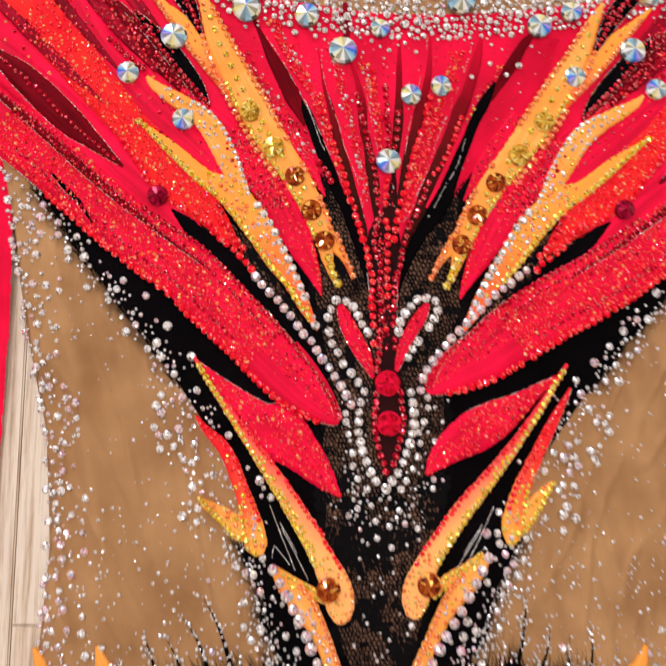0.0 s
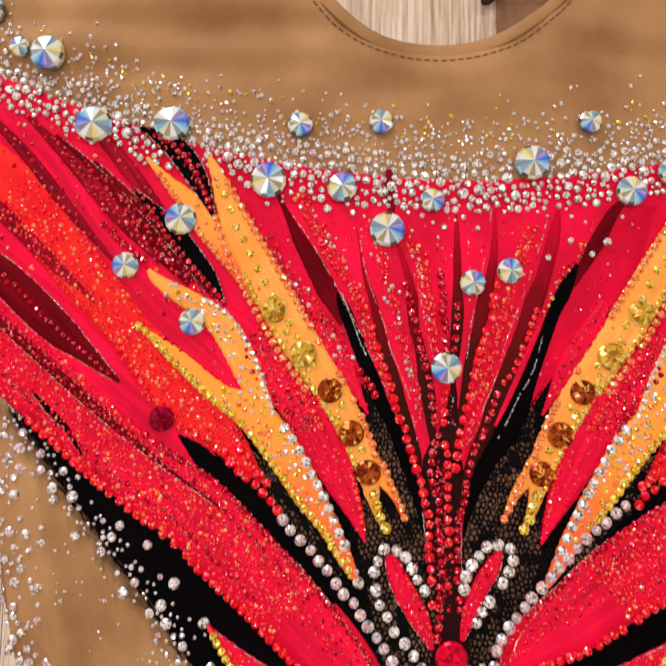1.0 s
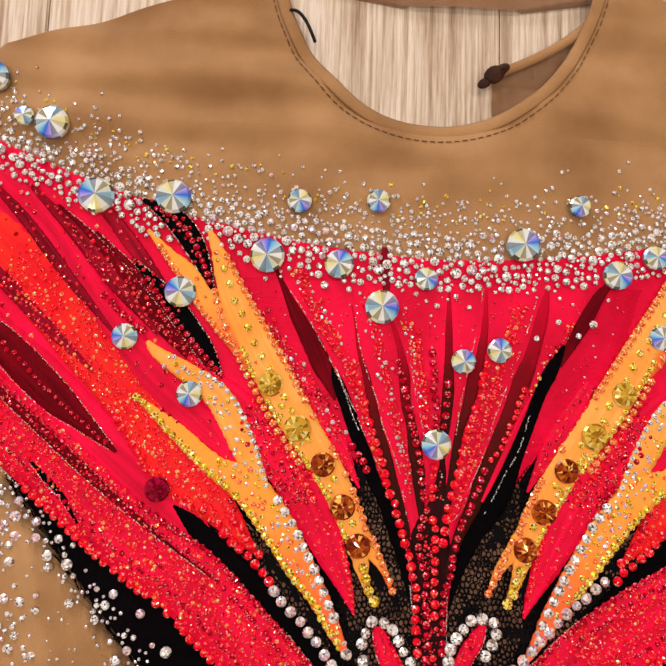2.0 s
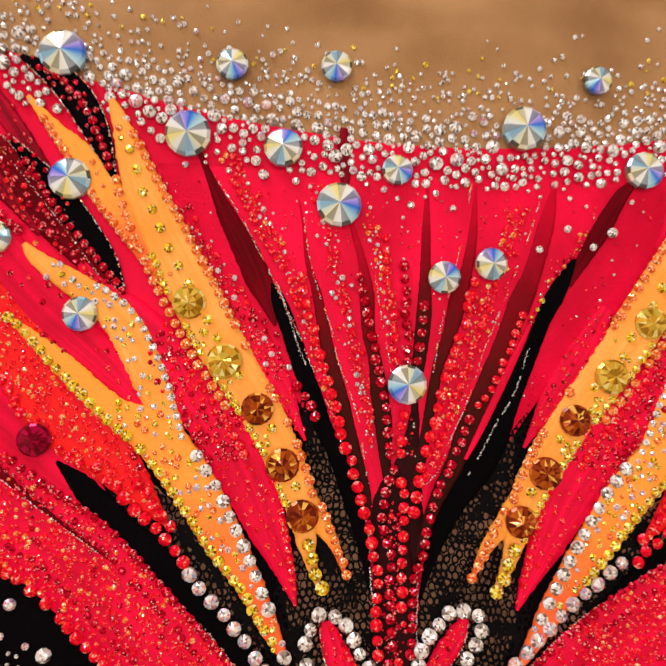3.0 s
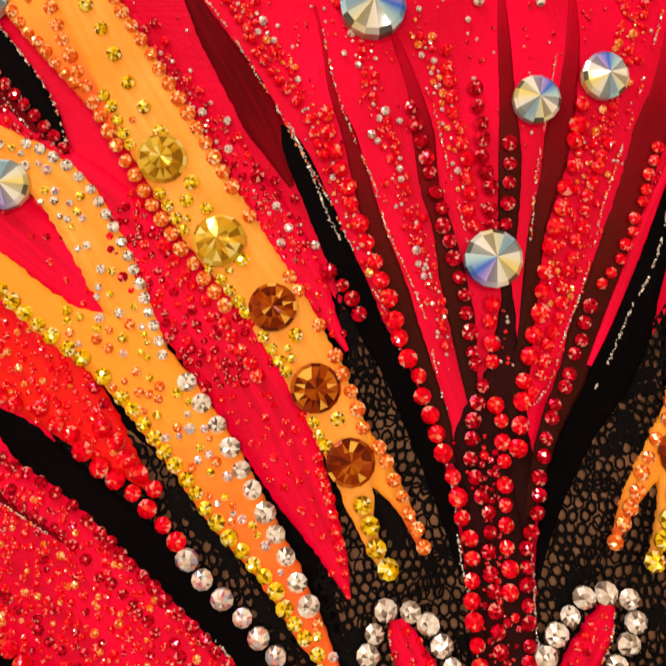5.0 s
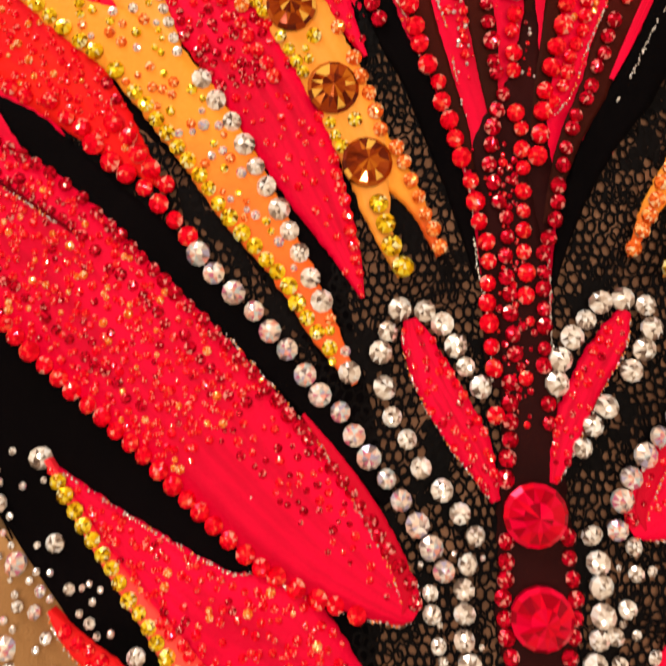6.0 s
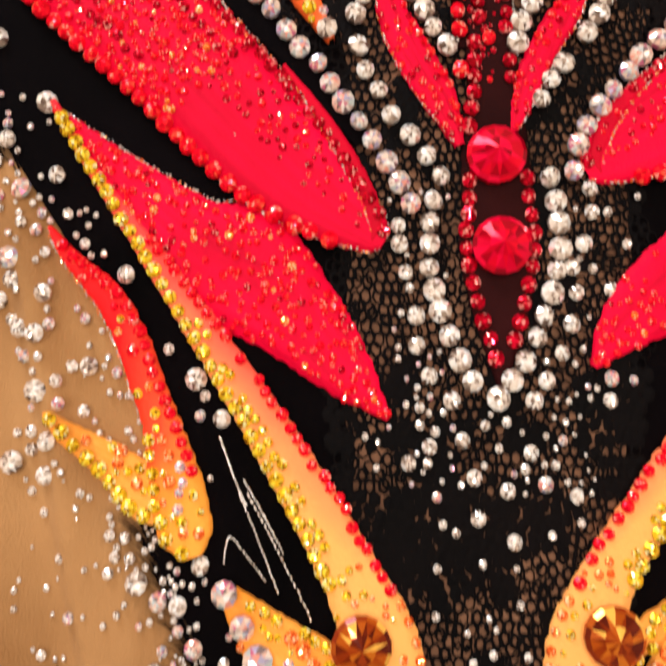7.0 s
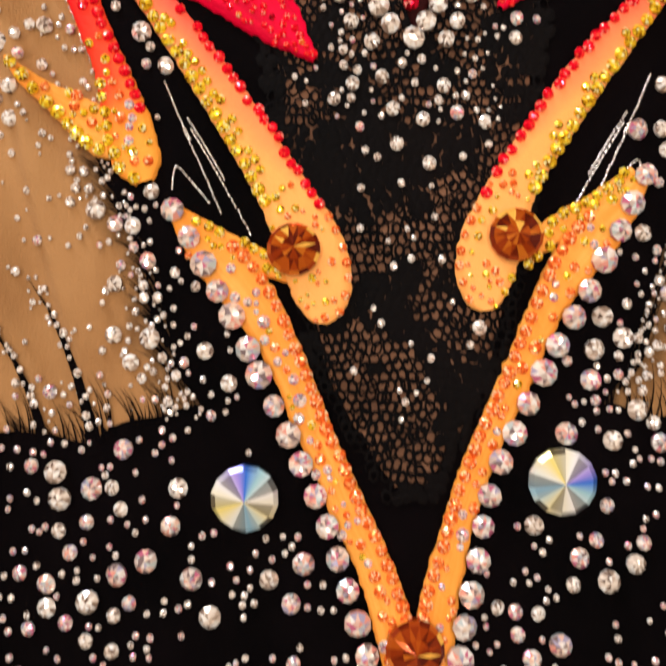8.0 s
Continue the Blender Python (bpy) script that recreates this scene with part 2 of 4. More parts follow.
def wood():
    m, n, l, b = material("pale_oak", (0.5, 0.36, 0.24), 0.5)
    info = n.new("ShaderNodeObjectInfo")
    co, mp = n.new("ShaderNodeTexCoord"), n.new("ShaderNodeMapping")
    mp.inputs["Scale"].default_value = (1, 0.035, 1)
    l.new(co.outputs["Object"], mp.inputs["Vector"])
    off = n.new("ShaderNodeVectorMath")
    off.operation = "ADD"
    l.new(mp.outputs["Vector"], off.inputs[0])
    l.new(info.outputs["Random"], off.inputs[1])
    fine, broad = n.new("ShaderNodeTexNoise"), n.new("ShaderNodeTexNoise")
    fine.inputs["Scale"].default_value, fine.inputs["Detail"].default_value, fine.inputs["Roughness"].default_value = 330, 5, 0.7
    broad.inputs["Scale"].default_value, broad.inputs["Detail"].default_value = 22, 4
    for t in (fine, broad):
        l.new(off.outputs["Vector"], t.inputs["Vector"])
    r = ramp(n, [(0.36, (0.27, 0.16, 0.09)), (0.5, (0.54, 0.39, 0.26)), (0.6, (0.7, 0.56, 0.42))])
    mx = n.new("ShaderNodeMath")
    mx.operation = "MULTIPLY_ADD"
    mx.inputs[1].default_value = 0.3
    l.new(broad.outputs["Fac"], mx.inputs[0])
    sc = n.new("ShaderNodeMath")
    sc.operation = "MULTIPLY"
    sc.inputs[1].default_value = 0.75
    l.new(fine.outputs["Fac"], sc.inputs[0])
    l.new(sc.outputs[0], mx.inputs[2])
    l.new(mx.outputs[0], r.inputs["Fac"])
    l.new(r.outputs["Color"], b.inputs["Base Color"])
    bump(n, l, b, fine.outputs["Fac"], 0.4, 0.0006)
    return m


OAK = wood()

# ---- building helpers (plan in millimetres, x to the right, y towards the neck) ----
rng = random.Random(7)


def mesh(name, verts, faces, mat, uvs=None, smooth=True):
    me = bpy.data.meshes.new(name)
    me.from_pydata([(x / 1000, y / 1000, z / 1000) for x, y, z in verts], [], faces)
    me.materials.append(mat)
    if uvs:
        layer = me.uv_layers.new(name="UVMap")
        index = np.zeros(len(me.loops), dtype=np.int32)
        me.loops.foreach_get("vertex_index", index)
        layer.data.foreach_set("uv", np.array(uvs, dtype=np.float32)[index].ravel())
    if smooth:
        me.shade_smooth()
    return me


def part(name, me, parent, label="", kind=""):
    ob = new(name, me)
    ob.parent = parent
    return tagged(ob, label, kind=kind)


def between(pairs):
    """A smooth outline x(y) through a few (y, x) marks."""
    ys, xs = [p[0] for p in pairs], [p[1] for p in pairs]
    return lambda y: float(np.interp(y, ys, xs))


EDGE = between([(-112, -36), (-80, -60), (-45, -70), (-25, -79), (-8, -80), (8, -84), (22, -90), (36, -98), (50, -107), (60, -114), (72, -122), (92, -137), (111, -153), (128, -167), (150, -183), (167, -196), (180, -206), (200, -227), (300, -215)])


def surf(x, y):
    """Height of the cloth over the floor."""
    h = 6 + 1.5 * noise.noise((x / 85, y / 85, 0.3)) + 0.35 * noise.noise((x / 24, y / 24, 4.1))
    if y > 300:                                  # soft folds over the shoulders
        h += min((y - 300) / 40, 1) * (6.5 * noise.noise((x / 70 + y / 90, y / 17, 7.7)) + 0.8)
    d = math.hypot((x + 1) / 86, (y - 461) / 100) - 1
    if 0 < d < 0.8:                              # gathers that run out from the neckline
        a = math.atan2(y - 461, x + 1)
        h += 2.6 * math.sin(math.pi * d / 0.8) * noise.noise((math.cos(a) * 5, math.sin(a) * 5, d * 1.2))
    side = min(max((-EDGE(y) - 4) / 1, 0), 400)
    if abs(x) > side and y < 190:                # upright folds in the sides
        h += min((abs(x) - side) / 20, 1) * 6.0 * noise.noise((x / 13 + y / 60, y / 85, 3.3))
        c = noise.noise(((x * 0.94 + y * 0.34) / 21, (y * 0.94 - x * 0.34) / 120, 11.0)) if x < 0 else noise.noise(((x * 0.94 - y * 0.34) / 21, (y * 0.94 + x * 0.34) / 120, 12.0))
        h += 1.6 * min((abs(x) - side) / 20, 1) * min(max((y + 78) / 18, 0), 1) * max(0, 1 - 9 * abs(c))      # sharp slanting creases
    return h


def axis(y):
    """The garment's middle line, which leans a little."""
    return -2 + 0.028 * (y + 45)


def spline(stations, n):
    """A smooth line through the stations, sampled at n + 1 even steps."""
    p = np.array(stations, float)
    if len(p) == 2:
        return p[0] + (p[1] - p[0]) * np.linspace(0, 1, n + 1)[:, None]
    q = np.vstack([2 * p[0] - p[1], p, 2 * p[-1] - p[-2]])
    d = np.r_[0, np.cumsum(np.linalg.norm(np.diff(p[:, :2], axis=0), axis=1))]
    out = []
    for s in np.linspace(0, d[-1], n + 1):
        k = min(max(int(np.searchsorted(d, s, side="right")) - 1, 0), len(p) - 2)
        u = (s - d[k]) / max(d[k + 1] - d[k], 1e-6)
        a, b, c, e = q[k:k + 4]
        out.append(0.5 * (2 * b + (c - a) * u + (2 * a - 5 * b + 4 * c - e) * u * u + (3 * b - a - 3 * c + e) * u ** 3))
    return np.array(out)


class Feather:
    """A long cloth piece: a spine of (x, y, half width) stations, sewn on at a layer height."""

    def __init__(self, name, mat, stations, layer, parent, label="", flip=False, dome=0.4, rag=0.75):
        self.flip = -1 if flip else 1
        if flip:
            stations = [(2 * axis(y) - x, y, w) for x, y, w in stations]
        length = sum(math.dist(a[:2], b[:2]) for a, b in zip(stations, stations[1:]))
        n = int(min(max(length / 1.3, 12), 200))
        self.line = spline(stations, n)
        self.line[:, 2] = np.maximum(self.line[:, 2], 0.25)
        t = np.gradient(self.line[:, :2], axis=0)
        t /= np.linalg.norm(t, axis=1)[:, None] + 1e-9
        self.side = np.stack([t[:, 1], -t[:, 0]], 1)
        self.n, self.length, self.layer, self.dome = n, length, layer, dome
        us = (-1.0, -0.96, -0.6, -0.2, 0.2, 0.6, 0.96, 1.0)
        verts, uvs, faces, k = [], [], [], len(us)
        for i in range(n + 1):
            ragged = rag * min(self.line[i, 2] / 4, 1) * noise.noise((self.line[i, 0] / 1.9, self.line[i, 1] / 1.9, 9.0))
            for u in us:
                x, y = self.at(i / n, u * (1 + ragged / max(self.line[i, 2], 1)))
                z = self.height(x, y, u) if abs(u) < 1 else surf(x, y) - 0.6
                verts.append((x, y, z))
                uvs.append((i / n, 0.5 + 0.5 * u * self.flip))
        for i in range(n):
            for j in range(k - 1):
                a = i * k + j
                faces.append((a, a + 1, a + k + 1, a + k))
        self.ob = part(name, mesh(name, verts, faces, mat, uvs), parent, label)

    def at(self, s, u):
        f = min(max(s, 0), 1) * self.n
        i = min(int(f), self.n - 1)
        r = f - i
        p = self.line[i] * (1 - r) + self.line[i + 1] * r
        d = self.side[i] * (1 - r) + self.side[i + 1] * r
        return p[0] + d[0] * u * p[2], p[1] + d[1] * u * p[2]

    def height(self, x, y, u):
        return surf(x, y) + self.layer * 0.28 + self.dome * (1 - min(abs(u), 1) ** 4)

    def width(self, s):
        return self.line[min(int(s * self.n + 0.5), self.n), 2]


# ---- cut stones ----


def flatback(mat, name, sides=8):
    """Flat-backed round stone of radius 1: star table, crown facets, girdle."""
    v, f = [], []
    ring = lambda r, z, off: [(r * math.cos(2 * math.pi * (k + off) / sides), r * math.sin(2 * math.pi * (k + off) / sides), z) for k in range(sides)]
    top, mid, low = ring(0.55, 0.6, 0), ring(1.0, 0.2, 0.5), ring(0.96, -0.2, 0.5)

    def add(points):
        f.append(tuple(range(len(v), len(v) + len(points))))
        v.extend(points)
    for k in range(sides):
        n = (k + 1) % sides
        add([(0, 0, 0.66), top[k], top[n]])
        add([top[k], mid[k], top[n]])
        add([mid[k], mid[n], top[n]])
        add([mid[k], low[k], low[n], mid[n]])
    return mesh(name, v, f, mat, smooth=False), (v, f)


def pointed(mat, name, sides=14, rise=0.42, tiers=1):
    """Round crystal cut to a point: long radial facets, a bevel, and a girdle."""
    v, f = [], []
    def p(r, z, k):
        return (r * math.cos(2 * math.pi * k / sides), r * math.sin(2 * math.pi * k / sides), z)
    def add(points):
        f.append(tuple(range(len(v), len(v) + len(points))))
        v.extend(points)
    for k in range(sides):
        if tiers == 1:
            add([(0, 0, rise), p(0.86, 0.2, k), p(0.86, 0.2, k + 1)])
        else:                                    # star in the middle, kites round it
            mid = 0.2 + (rise - 0.2) * 0.5
            add([(0, 0, rise), p(0.45, mid, k - 0.5), p(0.45, mid, k + 0.5)])
            add([p(0.45, mid, k - 0.5), p(0.86, 0.2, k), p(0.45, mid, k + 0.5)])
            add([p(0.45, mid, k + 0.5), p(0.86, 0.2, k), p(0.86, 0.2, k + 1)])
        add([p(0.86, 0.2, k), p(1, 0.08, k), p(1, 0.08, k + 1), p(0.86, 0.2, k + 1)])
        add([p(1, 0.08, k), p(0.97, -0.25, k), p(0.97, -0.25, k + 1), p(1, 0.08, k + 1)])
    return mesh(name, v, f, mat, smooth=False)


KINDS = {}
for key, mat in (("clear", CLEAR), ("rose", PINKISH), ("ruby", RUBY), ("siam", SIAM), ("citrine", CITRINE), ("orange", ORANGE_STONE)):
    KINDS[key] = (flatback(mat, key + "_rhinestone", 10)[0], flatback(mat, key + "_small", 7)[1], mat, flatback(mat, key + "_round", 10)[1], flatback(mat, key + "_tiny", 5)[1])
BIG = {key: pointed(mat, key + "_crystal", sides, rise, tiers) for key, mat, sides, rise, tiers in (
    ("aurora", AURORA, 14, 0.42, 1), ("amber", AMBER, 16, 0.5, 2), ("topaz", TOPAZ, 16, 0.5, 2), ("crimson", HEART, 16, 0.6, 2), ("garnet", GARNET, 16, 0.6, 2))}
FIELD = {}
SINGLES = {key: 0 for key in KINDS}
PLACED = {}


def clash(x, y, r, slack=0.85):
    """Whether a stone here would cut into one that is there already."""
    c = (int(x // 8), int(y // 8))
    for i in (-1, 0, 1):
        for j in (-1, 0, 1):
            for a, b, q in PLACED.get((c[0] + i, c[1] + j), ()):
                if math.hypot(a - x, b - y) < (r + q) * slack:
                    return True
    PLACED.setdefault(c, []).append((x, y, r))
    return False


def tilt_of(amount=7):
    return Euler((radians(rng.gauss(0, amount)), radians(rng.gauss(0, amount)), rng.uniform(0, 6.28)))


def big(key, x, y, r, parent, label, z=1.4):
    clash(x, y, r)
    ob = part("large_crystal", BIG[key], parent, label)
    ob.matrix_basis = Matrix.LocRotScale((x / 1000, y / 1000, (surf(x, y) + z) / 1000), tilt_of(3), (r, r, r))
    return ob


def stone(key, x, y, z, r, parent, single=True, slack=0.85):
    if clash(x, y, r, slack):
        return
    turn = tilt_of()
    if single and SINGLES[key] < 295:
        SINGLES[key] += 1
        ob = part(key + "_rhinestone", KINDS[key][0], parent)
        ob.matrix_basis = Matrix.LocRotScale((x / 1000, y / 1000, z / 1000), turn, (r, r, r))
    else:
        FIELD.setdefault((parent, key), []).append((x, y, z, r, turn))


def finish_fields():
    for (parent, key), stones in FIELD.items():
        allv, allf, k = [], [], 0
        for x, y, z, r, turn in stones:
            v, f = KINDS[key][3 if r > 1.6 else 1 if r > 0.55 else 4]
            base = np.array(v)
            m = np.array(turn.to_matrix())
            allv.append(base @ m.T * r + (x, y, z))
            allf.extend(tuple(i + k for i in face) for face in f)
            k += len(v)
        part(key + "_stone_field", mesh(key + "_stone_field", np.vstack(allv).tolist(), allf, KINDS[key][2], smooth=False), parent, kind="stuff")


def edge_row(fe, side, key, r, gap, s0=0.0, s1=1.0, inset=0.9, single=True, jitter=0.12, grow=0.0):
    """A row of stones along one edge (+1, -1) or the middle (0) of a piece."""
    n = max(int((s1 - s0) * fe.length / gap), 1)
    for k in range(n):
        s = s0 + (s1 - s0) * (k + 0.5) / n
        w = max(fe.width(s), 0.3)
        u = side * fe.flip * max(1 - inset * r / w, 0) if side else rng.uniform(-0.1, 0.1)
        x, y = fe.at(s, u)
        q = r * (1 + grow * (s - s0)) * rng.uniform(0.9, 1.1)
        x, y = x + rng.gauss(0, jitter), y + rng.gauss(0, jitter)
        stone(key, x, y, fe.height(x, y, u) + 0.1, q, fe.ob, single)


def fill(fe, keys, r, gap, s0=0.0, s1=1.0, u0=-1.0, u1=1.0, keep=1.0, spread=0.3):
    """Stones strewn over a stretch of a piece, close but not touching."""
    count = 0
    area_mm = sum(2 * fe.width(s) * fe.length / 40 for s in np.linspace(s0, s1, 40)) * (s1 - s0) * abs(u1 - u0) / 2
    for _ in range(int(area_mm / gap ** 2 * keep * 1.4)):
        s, u = rng.uniform(s0, s1), rng.uniform(u0, u1) * 0.93 * fe.flip
        if rng.random() > fe.width(s) / fe.line[:, 2].max() + 0.15:
            continue
        x, y = fe.at(s, u)
        stone(rng.choice(keys), x, y, fe.height(x, y, u) + 0.05, r * rng.uniform(1 - spread, 1 + spread), fe.ob, False, gap / (2 * r) * 0.8)


def glitter(fe, side, s0=0.03, s1=0.97, key="clear"):
    """A fine uneven line of tiny stones along an edge, like beaded cord."""
    for _ in range(int((s1 - s0) * fe.length / 0.5)):
        s = rng.uniform(s0, s1)
        u = side * fe.flip * (1 + rng.gauss(0, 0.16) / max(fe.width(s), 1))
        x, y = fe.at(s, u)
        stone(rng.choice((key, "rose", "orange")), x, y, fe.height(x, y, u) + 0.15, rng.choice((0.18, 0.22, 0.28, 0.36)), fe.ob, False, 0.5)


def cord(points, parent, keys=("clear", "rose", "orange", "ruby"), lift=2.5):
    """Fine beaded cord sewn along a smooth line."""
    length = sum(math.dist(a, b) for a, b in zip(points, points[1:]))
    for x, y in spline(points, int(length / 0.5)):
        if noise.noise((x / 6, y / 6, 3.0)) > -0.25:
            stone(rng.choice(keys), x + rng.gauss(0, 0.15), y + rng.gauss(0, 0.15), surf(x, y) + lift, rng.choice((0.2, 0.25, 0.3, 0.4)), parent, False, 0.5)


def line_row(points, key, r, gap, parent, lift=1.0, single=True, flip=False, jitter=0.3):
    """A row of stones along a smooth line."""
    if flip:
        points = [(2 * axis(y) - x, y) for x, y in points]
    length = sum(math.dist(a, b) for a, b in zip(points, points[1:]))
    for x, y in spline(points, max(int(length / gap), 2)):
        stone(key, x + rng.gauss(0, jitter), y + rng.gauss(0, jitter), surf(x, y) + lift, r * rng.uniform(0.84, 1.08), parent, single)


def sheet(name, mat, y0, y1, left, right, lift, parent, label="", rows=60, cols=60, kind="", hang=True):
    """Cloth laid out row by row between two outlines, with a hanging hem."""
    verts, faces = [], []
    for i in range(rows + 1):
        y = y0 + (y1 - y0) * i / rows
        a, b = left(y), right(y)
        for j in range(cols + 1):
            x = a + (b - a) * j / cols
            hem = min(j, cols - j, 2) / 2 if hang else 1
            verts.append((x, y, (surf(x, y) + lift) * (0.3 + 0.7 * hem)))
    for i in range(rows):
        for j in range(cols):
            k = i * (cols + 1) + j
            faces.append((k, k + 1, k + cols + 2, k + cols + 1))
    return part(name, mesh(name, verts, faces, mat), parent, label, kind)


# ---- the room ----
floor = tagged(new("floor"), "pale oak laminate planks with fine grain", "floor", kind="structure")
JOINTS = [-0.208 + 0.2415 * k for k in range(-8, 10)]


def plank_mesh(width, length):
    bm = bmesh.new()
    bmesh.ops.create_cube(bm, size=1)
    bmesh.ops.scale(bm, vec=(width, length, 0.012), verts=bm.verts)
    bmesh.ops.translate(bm, vec=(0, 0, -0.006), verts=bm.verts)
    bmesh.ops.bevel(bm, geom=[e for e in bm.edges if all(v.co.z > -0.001 for v in e.verts)], offset=0.0009, segments=2, affect="EDGES")
    me = bpy.data.meshes.new("plank")
    bm.to_mesh(me)
    bm.free()
    me.materials.append(OAK)
    return me


PLANK = plank_mesh(0.2409, 1.3794)
for i, x in enumerate(JOINTS):
    cuts = sorted({-2.5, 2.5, *[c for k in range(-3, 4) if -2.4 < (c := 1.38 * k + (0.46 * i) % 1.38 - 0.99) < 2.4]})
    for a, b in zip(cuts, cuts[1:]):
        ob = new("plank", PLANK)
        ob.parent = floor
        ob.location, ob.scale = (x + 0.12075, (a + b) / 2, 0), (1, (b - a - 0.0006) / 1.3794, 1)
SUB = bpy.data.meshes.new("subfloor")
SUB.from_pydata([(-2.15, -2.5, -0.014), (2.15, -2.5, -0.014), (2.15, 2.5, -0.014), (-2.15, 2.5, -0.014)], [], [(0, 1, 2, 3)])
SUB.materials.append(DARK)
part("subfloor", SUB, floor)


def slab(name, size, at, mat, label, category):
    bm = bmesh.new()
    bmesh.ops.create_cube(bm, size=1)
    bmesh.ops.scale(bm, vec=size, verts=bm.verts)
    me = bpy.data.meshes.new(name)
    bm.to_mesh(me)
    bm.free()
    me.materials.append(mat)
    ob = new(name, me)
    ob.location = at
    return tagged(ob, label, category, kind="structure")


# the north wall is built round an unseen window opening 1.2 m square, added for the side lamp
north = tagged(new("wall_north"), "plain warm white painted wall with added window", "wall", kind="structure")
for size, at in (((0.35, 0.1, 2.5), (-2.025, 2.55, 1.23)), ((2.85, 0.1, 2.5), (0.775, 2.55, 1.23)), ((1.2, 0.1, 0.62), (-1.25, 2.55, 0.29)), ((1.2, 0.1, 0.68), (-1.25, 2.55, 2.14))):
    piece = slab("wall_piece", size, at, PAINT, "", "")
    piece.parent = north
    del piece["kind"]
# unseen frame, added to go with the side lamp
window = tagged(new("added_window_1"), "plain white frame of an added window", "window", kind="structure")
for size, at in (((0.06, 0.07, 1.2), (-1.82, 2.55, 1.2)), ((0.06, 0.07, 1.2), (-0.68, 2.55, 1.2)), ((1.08, 0.07, 0.06), (-1.25, 2.55, 0.63)), ((1.08, 0.07, 0.06), (-1.25, 2.55, 1.77))):
    piece = slab("window_frame", size, at, PAINT, "", "")
    piece.parent = window
    del piece["kind"]
slab("wall_south", (4.4, 0.1, 2.5), (0, -2.55, 1.23), PAINT, "plain warm white painted wall", "wall")
slab("wall_west", (0.1, 5.0, 2.5), (-2.2, 0, 1.23), PAINT, "plain warm white painted wall", "wall")
slab("wall_east", (0.1, 5.0, 2.5), (2.2, 0, 1.23), PAINT, "plain warm white painted wall", "wall")
slab("ceiling", (4.4, 5.2, 0.1), (0, 0, 2.53), PAINT, "plain warm white painted ceiling", "ceiling")

# ---- the leotard: body cloth ----
leotard = tagged(new("leotard"), "red, black and golden leotard with rhinestones lying on oak floor", "leotard")

SIDE = between([(-190, -190), (-87, -192), (-28, -188), (42, -194), (90, -206), (163, -220), (195, -228), (215, -262), (360, -262), (399, -230), (424, -144), (441, -88)])
NECK_X, NECK_Y, NECK_A, NECK_B = -1, 461, 86, 100


def neck(y):
    return NECK_A * math.sqrt(max(1 - ((y - NECK_Y) / NECK_B) ** 2, 0))


mirror = lambda y: 2 * axis(y) - SIDE(y)
sheet("torso", NUDE, -190, 361, SIDE, mirror, 0, leotard, "nude tan stretch mesh", 240, 260)
sheet("shoulder", NUDE, 361, 440, SIDE, lambda y: NECK_X - neck(y), 0, leotard, "nude tan stretch mesh", 60, 90)
sheet("shoulder", NUDE, 361, 440, lambda y: NECK_X + neck(y), mirror, 0, leotard, "nude tan stretch mesh", 60, 90)


def tube(name, points, r, mat, parent, label="", flat=0.6, lift=0.0, gaps=False):
    """A flattened cord along a line of (x, y, z) points."""
    verts, faces, k = [], [], 8
    p = np.array(points, float)
    t = np.gradient(p, axis=0)
    for i, q in enumerate(p):
        d = np.array([-t[i, 1], t[i, 0], 0]) / (np.hypot(t[i, 0], t[i, 1]) + 1e-9)
        for j in range(k):
            a = 2 * math.pi * j / k
            verts.append(tuple(q + d * r * math.cos(a) + np.array([0, 0, lift + r * flat * math.sin(a)])))
    for i in range(len(p) - 1):
        if gaps and i % 3 == 2:
            continue
        for j in range(k):
            faces.append((i * k + j, i * k + (j + 1) % k, (i + 1) * k + (j + 1) % k, (i + 1) * k + j))
    return part(name, mesh(name, verts, faces, mat), parent, label)


ring = []
for k in range(181):
    a = math.pi + 0.2 + (math.pi - 0.4) * k / 180
    x, y = NECK_X + (NECK_A + 1) * math.cos(a), NECK_Y + (NECK_B + 1) * math.sin(a)
    ring.append((x, y, surf(x, y) + 0.6))
tube("neck_binding", ring, 3.4, NUDE, leotard, "folded tan neckline binding", 0.25)
tube("neck_seam", [(NECK_X + (x - NECK_X) * 1.055, NECK_Y + (y - NECK_Y) * 1.06, surf(NECK_X + (x - NECK_X) * 1.055, NECK_Y + (y - NECK_Y) * 1.06) + 0.5) for x, y, z in ring], 0.3, STITCH, leotard, "brown stitches", gaps=True)
sheet("back_flap", SHEER, 340, 428, lambda y: 29 if y < 394 else 29 + (y - 394) * 1.6, lambda y: 100, -4.5, leotard, "sheer tan back opening flap", 30, 20)
tube("back_binding", [(27 + 57 * s, 393 + 22 * s + 14 * s ** 3, 4 + 2 * math.sin(3 * s)) for s in np.linspace(0, 1, 20)], 2.6, NUDE, leotard, "rolled tan edge binding", 0.7)
sheet("back_yoke", SHEER, 431, 470, lambda y: -20 - (y - 431) * 6, lambda y: 45 + (y - 431) * 6, -4, leotard, "sheer tan back neckline", 10, 30)
knot = bmesh.new()
for at, size in (((0, 0, 0), (6, 4.6, 3)), ((-5, -4.5, -1), (4, 2.6, 2)), ((4, 3, 0.5), (4.5, 2.6, 2.4))):
    ball = bmesh.ops.create_uvsphere(knot, u_segments=14, v_segments=9, radius=1)["verts"]
    bmesh.ops.transform(knot, matrix=Matrix.LocRotScale(Vector(at) / 1000, Euler((0.1, 0, 0.5)), Vector(size) / 1000), verts=ball)
KNOT = bpy.data.meshes.new("closure_knot")
